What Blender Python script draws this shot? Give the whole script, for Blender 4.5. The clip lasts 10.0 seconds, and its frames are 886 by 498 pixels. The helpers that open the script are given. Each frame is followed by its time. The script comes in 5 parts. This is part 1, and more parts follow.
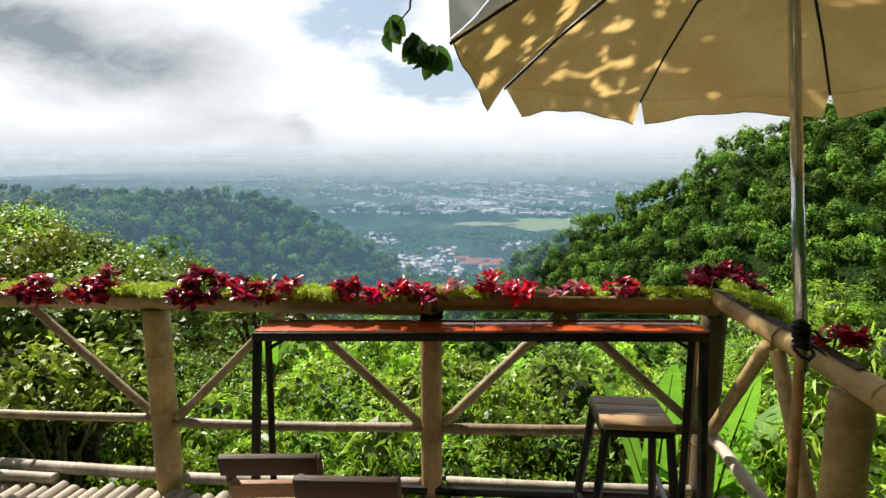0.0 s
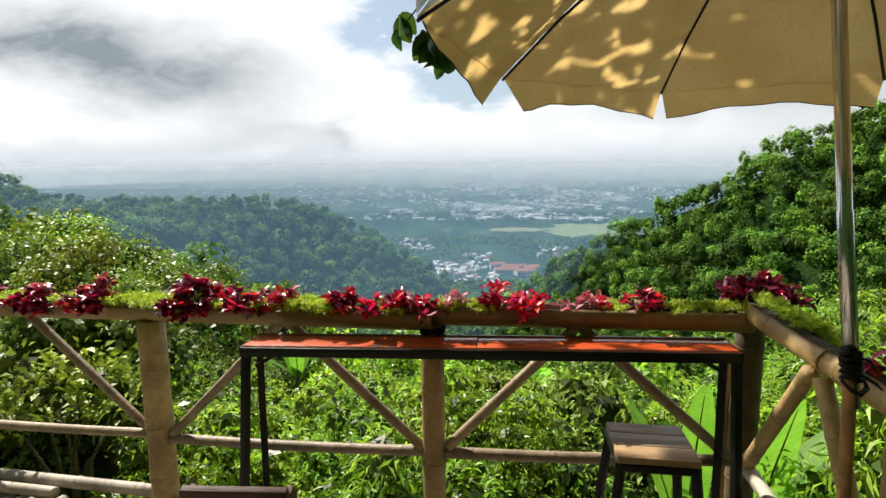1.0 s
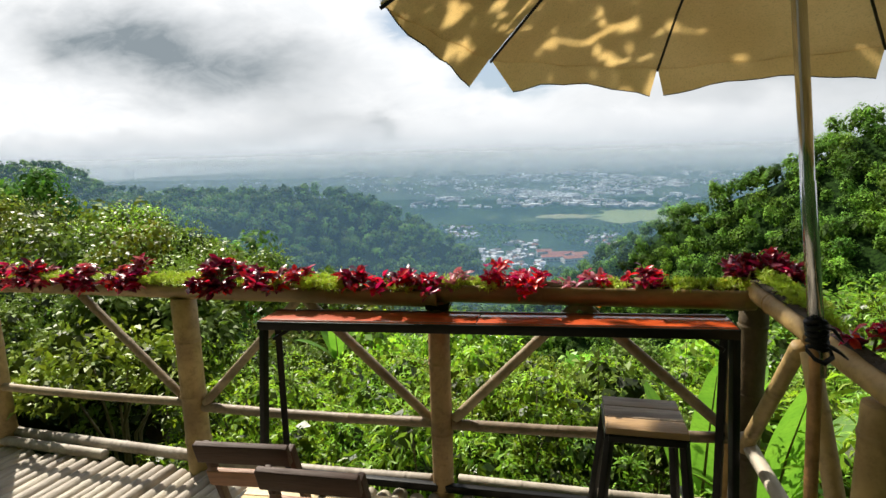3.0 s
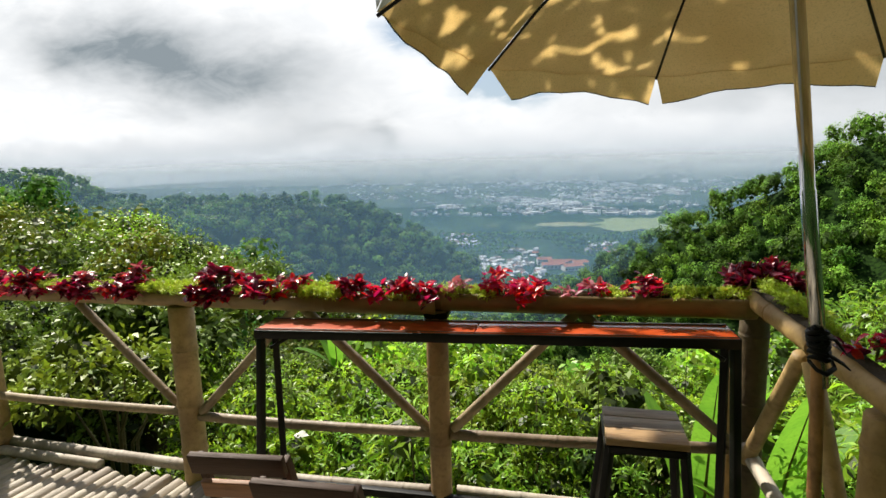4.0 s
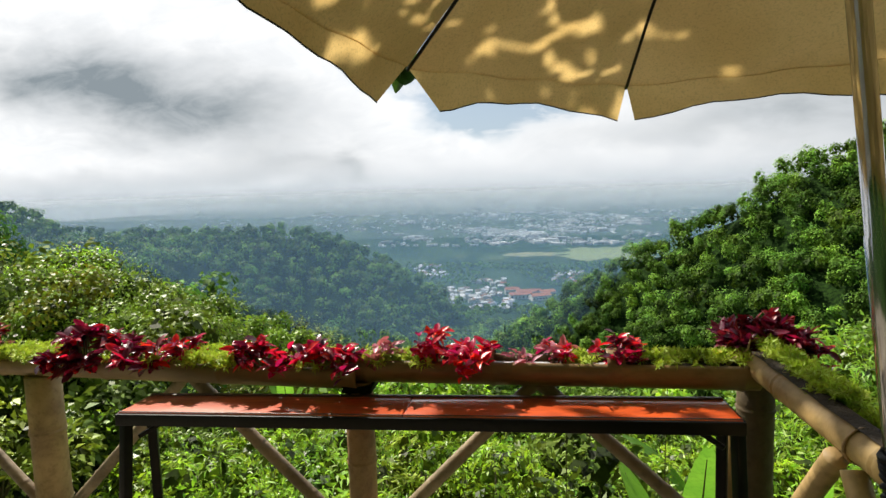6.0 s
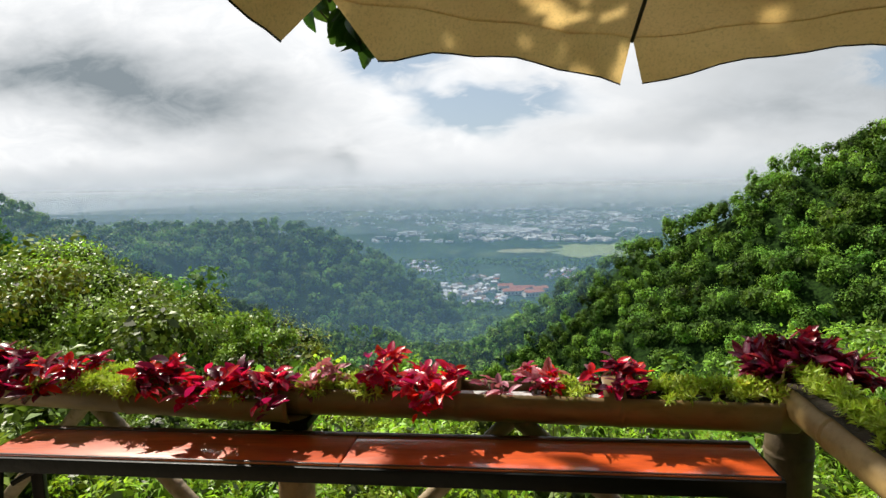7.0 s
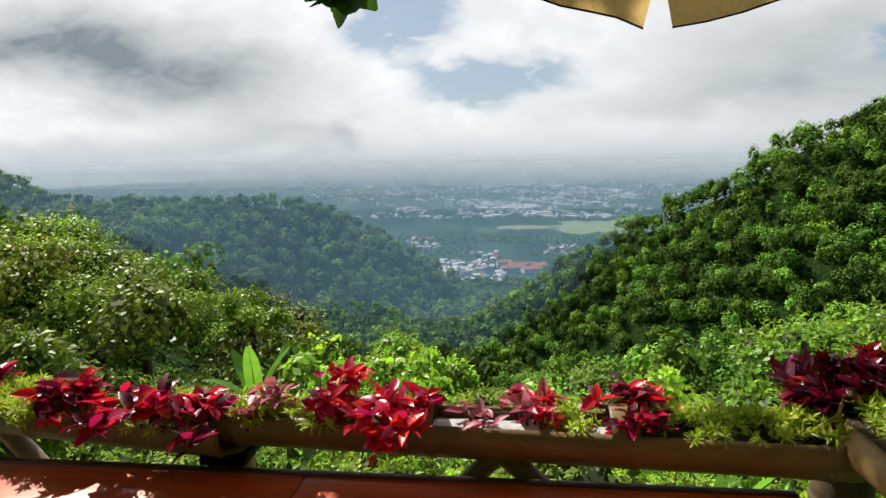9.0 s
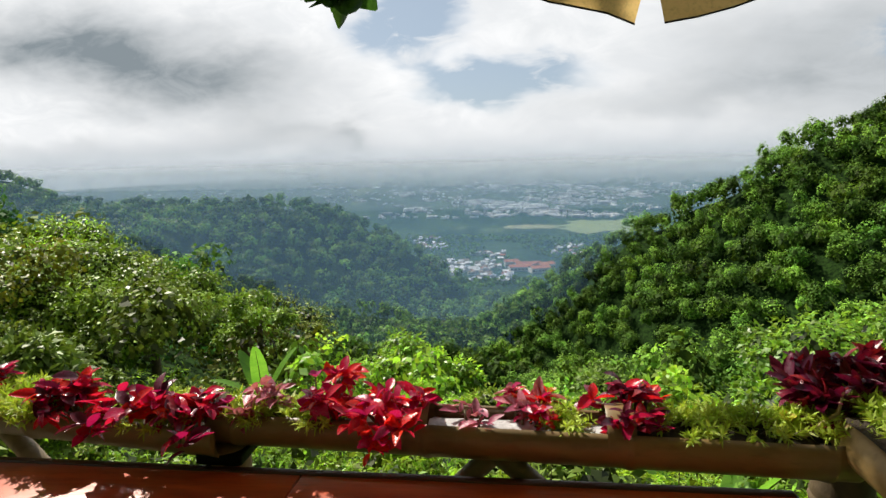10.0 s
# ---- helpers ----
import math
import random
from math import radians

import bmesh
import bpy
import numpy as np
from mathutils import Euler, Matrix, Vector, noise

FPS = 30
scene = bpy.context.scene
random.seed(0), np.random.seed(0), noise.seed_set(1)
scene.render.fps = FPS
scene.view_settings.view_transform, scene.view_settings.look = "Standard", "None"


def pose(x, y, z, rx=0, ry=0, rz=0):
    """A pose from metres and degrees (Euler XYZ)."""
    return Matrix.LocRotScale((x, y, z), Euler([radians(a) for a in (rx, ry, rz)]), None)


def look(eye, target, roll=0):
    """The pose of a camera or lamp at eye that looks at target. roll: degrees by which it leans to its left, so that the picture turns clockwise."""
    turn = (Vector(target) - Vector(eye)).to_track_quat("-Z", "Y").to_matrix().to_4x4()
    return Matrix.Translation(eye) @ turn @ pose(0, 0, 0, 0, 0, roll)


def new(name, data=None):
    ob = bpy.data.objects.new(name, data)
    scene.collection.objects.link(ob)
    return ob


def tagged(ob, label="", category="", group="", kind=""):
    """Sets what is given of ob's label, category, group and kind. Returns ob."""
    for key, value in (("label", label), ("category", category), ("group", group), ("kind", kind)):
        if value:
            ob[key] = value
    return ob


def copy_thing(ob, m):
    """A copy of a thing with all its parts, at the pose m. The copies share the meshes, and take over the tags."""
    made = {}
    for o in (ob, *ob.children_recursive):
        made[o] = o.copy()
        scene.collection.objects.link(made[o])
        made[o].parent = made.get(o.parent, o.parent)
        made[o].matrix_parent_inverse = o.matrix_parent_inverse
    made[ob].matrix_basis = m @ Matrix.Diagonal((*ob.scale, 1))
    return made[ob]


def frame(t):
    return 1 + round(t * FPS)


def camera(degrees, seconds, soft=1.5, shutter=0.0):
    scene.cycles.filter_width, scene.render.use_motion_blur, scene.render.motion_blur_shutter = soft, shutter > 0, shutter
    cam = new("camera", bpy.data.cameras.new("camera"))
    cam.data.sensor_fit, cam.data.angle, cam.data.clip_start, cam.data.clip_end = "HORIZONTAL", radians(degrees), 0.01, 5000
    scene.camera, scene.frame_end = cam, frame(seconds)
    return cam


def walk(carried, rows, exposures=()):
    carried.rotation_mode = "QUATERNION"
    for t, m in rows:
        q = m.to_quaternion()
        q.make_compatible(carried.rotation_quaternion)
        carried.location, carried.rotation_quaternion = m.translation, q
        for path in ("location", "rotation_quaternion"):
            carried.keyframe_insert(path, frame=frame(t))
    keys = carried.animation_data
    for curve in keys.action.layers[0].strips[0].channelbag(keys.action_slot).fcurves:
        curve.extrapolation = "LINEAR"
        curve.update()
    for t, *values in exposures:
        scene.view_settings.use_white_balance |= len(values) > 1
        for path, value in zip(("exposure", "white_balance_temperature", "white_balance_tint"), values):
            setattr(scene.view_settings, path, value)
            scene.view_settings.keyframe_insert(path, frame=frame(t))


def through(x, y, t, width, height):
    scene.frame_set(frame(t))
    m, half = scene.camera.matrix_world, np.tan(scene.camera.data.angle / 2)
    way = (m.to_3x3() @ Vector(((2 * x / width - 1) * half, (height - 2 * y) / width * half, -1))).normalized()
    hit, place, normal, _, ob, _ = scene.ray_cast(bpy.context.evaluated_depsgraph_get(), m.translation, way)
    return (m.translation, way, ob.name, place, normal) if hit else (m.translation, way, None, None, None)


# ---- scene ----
cam = camera(78.5, 10.0)
PATH = [
    (0, (0.227, -2.480, 1.621), (0.208, -0.503, 1.319), 0.3),
    (0.5, (0.294, -2.383, 1.614), (0.159, -0.408, 1.330), -0.2),
    (1, (0.366, -2.279, 1.604), (0.218, -0.305, 1.324), -0.3),
    (1.5, (0.441, -2.269, 1.585), (0.254, -0.304, 1.264), -1.4),
    (2, (0.539, -2.347, 1.576), (0.234, -0.415, 1.154), 0),
    (2.5, (0.542, -2.366, 1.576), (0.230, -0.430, 1.185), -1.3),
    (3, (0.554, -2.347, 1.579), (0.238, -0.399, 1.256), -1.3),
    (4.5, (0.565, -2.316, 1.579), (0.246, -0.360, 1.311), -1.2),
    (5, (0.606, -2.226, 1.595), (0.289, -0.262, 1.393), -1.8),
    (5.5, (0.619, -2.053, 1.585), (0.319, -0.085, 1.394), -1.7),
    (6, (0.637, -1.826, 1.581), (0.437, 0.155, 1.397), -1.4),
    (7.5, (0.716, -1.312, 1.549), (0.543, 0.669, 1.331), -1),
    (8, (0.695, -1.221, 1.551), (0.520, 0.759, 1.313), -1.5),
    (8.5, (0.713, -1.157, 1.562), (0.536, 0.818, 1.307), -1.1),
    (9, (0.739, -1.138, 1.565), (0.565, 0.834, 1.278), -0.7),
    (9.5, (0.756, -1.128, 1.562), (0.575, 0.843, 1.279), -0.8),
    (10, (0.766, -1.132, 1.562), (0.565, 0.838, 1.275), -1.1),
]
walk(cam, [(t, look(eye, target, roll)) for t, eye, target, roll in PATH],
     [(0, 0.82), (1, 0.80), (2, 0.70), (3, 0.68), (4.5, 0.68), (5.5, 0.66), (6, 0.64), (7.5, 0.54), (10, 0.51)])

# ---- world, sun ----
SUN_WAY = Vector((-0.72, 0.71, 1.0)).normalized()
world = bpy.data.worlds.new("sky")
scene.world = world
world.use_nodes = True


class Nodes:
    """Short way to write node trees."""

    def __init__(self, tree):
        self.tree = tree

    def add(self, kind, **props):
        n = self.tree.nodes.new(kind)
        for k, v in props.items():
            setattr(n, k, v)
        return n

    def put(self, socket, value):
        if isinstance(value, bpy.types.NodeSocket):
            self.tree.links.new(value, socket)
        elif isinstance(value, (tuple, list)) and len(value) == 3 and socket.type == "RGBA":
            socket.default_value = (*value, 1)
        else:
            socket.default_value = value

    def math(self, op, a, b=0.0, c=0.0, clamp=False):
        n = self.add("ShaderNodeMath", operation=op, use_clamp=clamp)
        for s, v in zip(n.inputs, (a, b, c)):
            self.put(s, v)
        return n.outputs[0]

    def mix(self, fac, a, b, how="MIX"):
        n = self.add("ShaderNodeMix", data_type="RGBA", blend_type=how, clamp_factor=True)
        self.put(n.inputs[0], fac)
        self.put(n.inputs[6], a)
        self.put(n.inputs[7], b)
        return n.outputs[2]

    def noise(self, vec, scale, detail=4.0, rough=0.55, distort=0.0):
        n = self.add("ShaderNodeTexNoise")
        if vec is not None:
            self.put(n.inputs["Vector"], vec)
        n.inputs["Scale"].default_value = scale
        n.inputs["Detail"].default_value = detail
        n.inputs["Roughness"].default_value = rough
        n.inputs["Distortion"].default_value = distort
        return n.outputs[0]

    def ramp(self, fac, lo, hi):
        n = self.add("ShaderNodeMapRange", interpolation_type="SMOOTHSTEP")
        self.put(n.inputs[0], fac)
        n.inputs[1].default_value, n.inputs[2].default_value = lo, hi
        return n.outputs[0]


def build_sky():
    k = Nodes(world.node_tree)
    bg = world.node_tree.nodes["Background"]
    sky = k.add("ShaderNodeTexSky", sky_type="NISHITA", sun_disc=False)
    sky.sun_elevation = math.asin(SUN_WAY.z)
    sky.sun_rotation = math.atan2(SUN_WAY.x, SUN_WAY.y)
    blue = k.mix(1.0, sky.outputs[0], (0.085, 0.085, 0.085), "MULTIPLY")
    co = k.add("ShaderNodeTexCoord").outputs["Generated"]
    sep = k.add("ShaderNodeSeparateXYZ")
    k.put(sep.inputs[0], co)
    y = k.math("MAXIMUM", k.math("ABSOLUTE", sep.outputs[1]), 0.12)
    u, v = k.math("DIVIDE", sep.outputs[0], y), k.math("DIVIDE", sep.outputs[2], y)
    comb = k.add("ShaderNodeCombineXYZ")
    k.put(comb.inputs[0], u)
    k.put(comb.inputs[1], k.math("MULTIPLY", v, 2.2))
    flat = comb.outputs[0]
    warp = k.math("SUBTRACT", k.noise(flat, 4.5, 4, 0.52), 0.5)
    warp2 = k.math("SUBTRACT", k.noise(flat, 7.0, 4, 0.52, 0.2), 0.5)
    fine = k.noise(flat, 9.0, 8, 0.62, 0.6)
    broad = k.noise(flat, 2.3, 6, 0.6, 0.3)
    uw = k.math("ADD", u, k.math("MULTIPLY", warp, 0.22))
    vw = k.math("ADD", v, k.math("MULTIPLY", warp2, 0.10))

    def blob(u0, v0, a, b, slope=0.0):
        du = k.math("SUBTRACT", uw, u0)
        dv = k.math("SUBTRACT", k.math("SUBTRACT", vw, v0), k.math("MULTIPLY", du, slope))
        p = k.math("POWER", k.math("ABSOLUTE", k.math("DIVIDE", du, a)), 2.0)
        q = k.math("POWER", k.math("ABSOLUTE", k.math("DIVIDE", dv, b)), 2.0)
        return k.math("POWER", 2.718, k.math("MULTIPLY", k.math("ADD", p, q), -1.0))

    def total(blobs):
        s = 0.0
        for amp, *b in blobs:
            s = k.math("ADD", s, k.math("MULTIPLY", blob(*b), amp))
        return s

    # grey undersides of the clouds
    grey = total(((1.35, -0.66, 0.20, 0.26, 0.085, -0.2), (0.85, -0.86, 0.25, 0.18, 0.055, 0.0), (0.5, -0.46, 0.185, 0.14, 0.05, 0.0),
                  (0.45, -0.36, 0.075, 0.17, 0.028, 0.0), (0.45, -0.255, 0.075, 0.03, 0.03, -0.4), (0.40, 0.34, 0.12, 0.30, 0.035, 0.12), (0.85, 0.70, 0.15, 0.40, 0.18, 0.0),
                  (0.35, -0.69, 0.05, 0.45, 0.02, 0.0), (0.3, 0.5, 0.22, 0.2, 0.05, 0.2)))
    grey = k.math("MULTIPLY", grey, k.math("MULTIPLY_ADD", k.ramp(fine, 0.2, 0.7), 0.35, 0.62))
    grey = k.math("ADD", grey, k.math("MULTIPLY", k.ramp(broad, 0.52, 0.8), 0.22))
    # openings in the cloud
    gap = total(((1.7, 0.0, 0.155, 0.13, 0.04, 0.05), (1.6, -0.155, 0.265, 0.09, 0.05, 0.1), (2.4, 0.73, 0.225, 0.11, 0.030, 0.25),
                 (0.5, -0.13, 0.18, 0.06, 0.02, -0.5)))
    gap = k.ramp(k.math("MULTIPLY", gap, k.ramp(fine, 0.2, 0.55)), 0.12, 1.0)
    white = k.mix(k.ramp(fine, 0.3, 0.75), (0.88, 0.90, 0.92), (1.06, 1.065, 1.07))
    cloud = k.mix(k.math("MULTIPLY", grey, 0.72, clamp=True), white, (0.26, 0.305, 0.335))
    clear = k.mix(0.55, blue, (0.50, 0.61, 0.72))
    mixed = k.mix(k.math("MULTIPLY", gap, 0.96), cloud, clear)
    # the cloud thins out overhead and behind, where the sky is clear and blue
    over = k.ramp(sep.outputs[2], 0.50, 0.80)
    behind = k.math("SUBTRACT", 1.0, k.ramp(sep.outputs[1], -0.35, 0.25))
    open_sky = k.math("MAXIMUM", over, k.math("MULTIPLY", behind, 0.85))
    mixed = k.mix(k.math("MULTIPLY", open_sky, k.math("MULTIPLY_ADD", k.ramp(broad, 0.35, 0.6), -0.25, 1.0)), mixed, blue)
    # pale haze down at the horizon
    low = k.math("SUBTRACT", 1.0, k.ramp(v, -0.01, 0.085))
    mixed = k.mix(k.math("MULTIPLY", low, 0.85), mixed, (0.56, 0.60, 0.625))
    k.put(bg.inputs[0], mixed)
    bg.inputs[1].default_value = 0.69


build_sky()
sun = new("sun", bpy.data.lights.new("sun", "SUN"))
sun.data.energy, sun.data.angle, sun.data.color = 5.0, radians(0.6), (1.0, 0.93, 0.80)
sun.matrix_world = look(SUN_WAY * 50, (0, 0, 0))

# ---- materials ----
def material(name, col, dark=None, rough=0.6, metal=0.0, scale=6.0, fine=60.0, bump=0.15, stretch=(1, 1, 1), rand=0.0, glow_through=0.0,
             where="Object", island=False, tint=False, coat=0.0, spec=0.5, through=(1.0, 0.95, 0.35)):
    """A surface with variation at two scales. glow_through: share of light let through (leaves, cloth). tint: reads the 'tint' of the mesh."""
    m = bpy.data.materials.new(name)
    m.use_nodes = True
    k = Nodes(m.node_tree)
    p = m.node_tree.nodes["Principled BSDF"]
    if where == "Object":
        co = k.add("ShaderNodeTexCoord").outputs["Object"]
    else:
        co = k.add("ShaderNodeNewGeometry").outputs["Position"]
    mp = k.add("ShaderNodeMapping")
    k.put(mp.inputs[0], co)
    mp.inputs["Scale"].default_value = stretch
    co = mp.outputs[0]
    dark = dark or tuple(c * 0.6 for c in col)
    a = k.noise(co, scale, 5, 0.6, 0.3)
    b = k.noise(co, fine, 4, 0.6)
    c = k.mix(k.ramp(a, 0.32, 0.68), dark, col)
    c = k.mix(k.math("MULTIPLY", k.ramp(b, 0.45, 0.75), 0.45), c, tuple(x * 0.55 for x in dark))
    if rand:
        r = k.add("ShaderNodeObjectInfo").outputs["Random"]
        if island:
            r = k.add("ShaderNodeNewGeometry").outputs["Random Per Island"]
        h = k.add("ShaderNodeHueSaturation")
        h.inputs["Hue"].default_value = 0.5
        k.put(h.inputs["Hue"], k.math("MULTIPLY_ADD", r, 0.05 * min(rand, 1), 0.5 - 0.025 * min(rand, 1)))
        k.put(h.inputs["Value"], k.math("MULTIPLY_ADD", r, rand, 1 - rand / 2))
        k.put(h.inputs["Color"], c)
        c = h.outputs[0]
    if tint:
        at = k.add("ShaderNodeAttribute", attribute_name="tint")
        c = k.mix(1.0, c, at.outputs["Color"], "MULTIPLY")
    k.put(p.inputs["Base Color"], c)
    k.put(p.inputs["Roughness"], k.math("MULTIPLY_ADD", b, 0.3, rough - 0.15, clamp=True))
    p.inputs["Metallic"].default_value = metal
    p.inputs["Specular IOR Level"].default_value = spec
    p.inputs["Coat Weight"].default_value = coat
    p.inputs["Coat Roughness"].default_value = 0.12
    if bump:
        bp = k.add("ShaderNodeBump")
        bp.inputs["Strength"].default_value = bump
        bp.inputs["Distance"].default_value = 0.01
        k.put(bp.inputs["Height"], k.math("ADD", a, b))
        k.put(p.inputs["Normal"], bp.outputs[0])
    if glow_through:
        t = k.add("ShaderNodeBsdfTranslucent")
        k.put(t.inputs[0], k.mix(0.6, c, through, "MULTIPLY") if glow_through < 0.5 else c)
        mx = k.add("ShaderNodeMixShader")
        mx.inputs[0].default_value = glow_through
        k.put(mx.inputs[1], p.outputs[0])
        k.put(mx.inputs[2], t.outputs[0])
        k.put(m.node_tree.nodes["Material Output"].inputs[0], mx.outputs[0])
    return m


BAMBOO = material("weathered_bamboo", (0.43, 0.29, 0.125), (0.23, 0.145, 0.062), 0.55, scale=5, fine=40, bump=0.25, rand=0.25)
# dark copy of the weathered bamboo, with the corner post's shade put into it
BAMBOO_DARK = material("dark_stained_bamboo", (0.15, 0.105, 0.055), (0.08, 0.055, 0.028), 0.6, scale=5, fine=40, bump=0.25)
BAMBOO_GREY = material("grey_split_bamboo", (0.48, 0.42, 0.34), (0.28, 0.235, 0.18), 0.62, scale=4, fine=45, bump=0.35, stretch=(1, 0.25, 1), rand=0.4)
BAMBOO_RAIL = material("brown_bamboo_rail", (0.34, 0.26, 0.165), (0.18, 0.13, 0.075), 0.55, scale=5, fine=45, bump=0.3, rand=0.3)
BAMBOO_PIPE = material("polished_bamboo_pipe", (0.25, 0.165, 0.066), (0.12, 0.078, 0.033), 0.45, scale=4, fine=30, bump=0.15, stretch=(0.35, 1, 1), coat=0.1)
# paler copy of the pipe bamboo, with sunlight put into its colour
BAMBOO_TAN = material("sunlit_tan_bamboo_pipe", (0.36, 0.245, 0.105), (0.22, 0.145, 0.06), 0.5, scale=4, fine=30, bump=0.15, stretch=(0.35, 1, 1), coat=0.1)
BAMBOO_GOLD = material("golden_bamboo", (0.44, 0.30, 0.11), (0.27, 0.175, 0.06), 0.62, scale=5, fine=40, bump=0.15)
SOIL = material("dark_soil", (0.05, 0.035, 0.02), rough=0.95, scale=20, fine=120, bump=0.8)
FILM = material("pale_plastic_lining", (0.62, 0.62, 0.62), (0.45, 0.45, 0.46), 0.3, scale=12, bump=0.2)
STEEL_BLACK = material("black_painted_steel", (0.006, 0.006, 0.006), rough=0.42, scale=10, bump=0.1, spec=0.22)
STEEL_GREY = material("bare_grey_steel", (0.35, 0.37, 0.4), rough=0.4, metal=0.7, scale=10)
CHROME = material("worn_chrome_tube", (0.72, 0.74, 0.78), (0.48, 0.47, 0.46), 0.14, metal=0.95, scale=3, fine=30, bump=0.06, stretch=(1, 1, 0.3))
RUST = material("rusty_brown_tube", (0.44, 0.23, 0.08), (0.22, 0.11, 0.04), 0.5, scale=9, fine=60, bump=0.3)
TABLE_RED = material("orange_red_varnished_wood", (0.88, 0.135, 0.022), (0.52, 0.075, 0.02), 0.36, scale=3.2, fine=22, bump=0.10, stretch=(0.5, 3, 1), coat=1.0)
TABLE_RED.node_tree.nodes["Principled BSDF"].inputs["Coat IOR"].default_value = 2.0
TABLE_EDGE = material("dark_table_edge", (0.10, 0.03, 0.018), rough=0.4, scale=6, stretch=(0.3, 2, 2), coat=0.2)
WOOD_GREY = material("worn_grey_brown_wood", (0.30, 0.24, 0.18), (0.15, 0.115, 0.085), 0.5, scale=5, fine=40, stretch=(0.3, 3, 3), bump=0.25)
WOOD_BROWN = material("brown_wood", (0.42, 0.27, 0.13), (0.25, 0.15, 0.07), 0.5, scale=5, fine=40, stretch=(0.3, 3, 3), bump=0.2)
WOOD_RED = material("reddish_brown_wood", (0.30, 0.13, 0.05), (0.17, 0.07, 0.03), 0.55, scale=5, fine=40, stretch=(0.3, 3, 3), bump=0.2)
WOOD_DARK = material("dark_brown_wood", (0.065, 0.03, 0.018), rough=0.6, spec=0.25, scale=5, fine=40, stretch=(0.3, 3, 3), bump=0.2)
WOOD_PALE = material("pale_yellow_wood", (0.62, 0.47, 0.24), (0.50, 0.36, 0.17), 0.5, scale=5, fine=40, stretch=(3, 0.3, 3), bump=0.2)
CANVAS = material("tan_canvas", (0.76, 0.54, 0.22), (0.64, 0.43, 0.155), 0.85, scale=3.5, fine=180, bump=0.12, glow_through=0.52)
CANVAS_WHITE = material("white_canvas", (0.86, 0.86, 0.85), (0.76, 0.76, 0.77), 0.85, scale=3, fine=180, bump=0.1, glow_through=0.5)
RUBBER = material("black_rubber_strap", (0.006, 0.006, 0.007), rough=0.55, spec=0.2, scale=20, bump=0.2)
LEAF_RED = material("red_leaf", (0.85, 0.022, 0.065), (0.55, 0.012, 0.06), 0.27, scale=14, fine=70, bump=0.2, rand=0.8, glow_through=0.46, through=(1, 0.8, 0.9))
LEAF_DARK = material("dark_maroon_leaf", (0.30, 0.010, 0.045), (0.11, 0.008, 0.025), 0.30, scale=14, fine=70, bump=0.2, rand=0.9, glow_through=0.25, through=(1, 0.8, 0.9))
LEAF_PINK = material("pink_and_white_leaf", (0.62, 0.28, 0.34), (0.45, 0.06, 0.14), 0.4, scale=30, fine=80, bump=0.2, rand=0.4, glow_through=0.3)
PETAL = material("magenta_petal", (0.75, 0.03, 0.30), rough=0.5, scale=30, glow_through=0.4)
PETAL_GOLD = material("orange_petal", (0.80, 0.30, 0.02), rough=0.5, scale=30, glow_through=0.3)
PETAL_YELLOW = material("yellow_petal", (0.80, 0.62, 0.04), rough=0.5, scale=30, glow_through=0.3)
DRY = material("dry_straw", (0.62, 0.50, 0.28), (0.45, 0.34, 0.17), 0.7, scale=12)
SEDUM = material("yellow_green_sedum", (0.56, 0.68, 0.09), (0.40, 0.55, 0.06), 0.5, scale=10, bump=0, rand=0.5, glow_through=0.35, island=True)
LEAF_NEAR = material("fresh_green_leaf", (0.37, 0.60, 0.065), (0.20, 0.38, 0.04), 0.42, scale=1.5, fine=30, bump=0, rand=0.7, glow_through=0.48, island=True, tint=True, where="Position")
LEAF_GLOSS = material("glossy_green_leaf", (0.27, 0.37, 0.06), (0.12, 0.19, 0.03), 0.45, scale=1.5, fine=30, bump=0, rand=0.4, glow_through=0.22, island=True, tint=True, where="Position", spec=0.18)
LEAF_FAR = material("woodland_leaf", (0.155, 0.28, 0.036), (0.08, 0.17, 0.026), 0.65, scale=0.08, fine=1.5, bump=0, rand=0.35, glow_through=0.28, island=True, tint=True, where="Position", spec=0.12)
BANANA = material("banana_leaf", (0.22, 0.46, 0.04), (0.15, 0.36, 0.03), 0.42, scale=5, fine=50, bump=0.25, stretch=(1, 6, 1), glow_through=0.6)
BARK = material("brown_bark", (0.11, 0.08, 0.05), rough=0.9, scale=8, fine=50, bump=0.6)
STEM = material("green_brown_stem", (0.14, 0.12, 0.05), rough=0.7, scale=12)


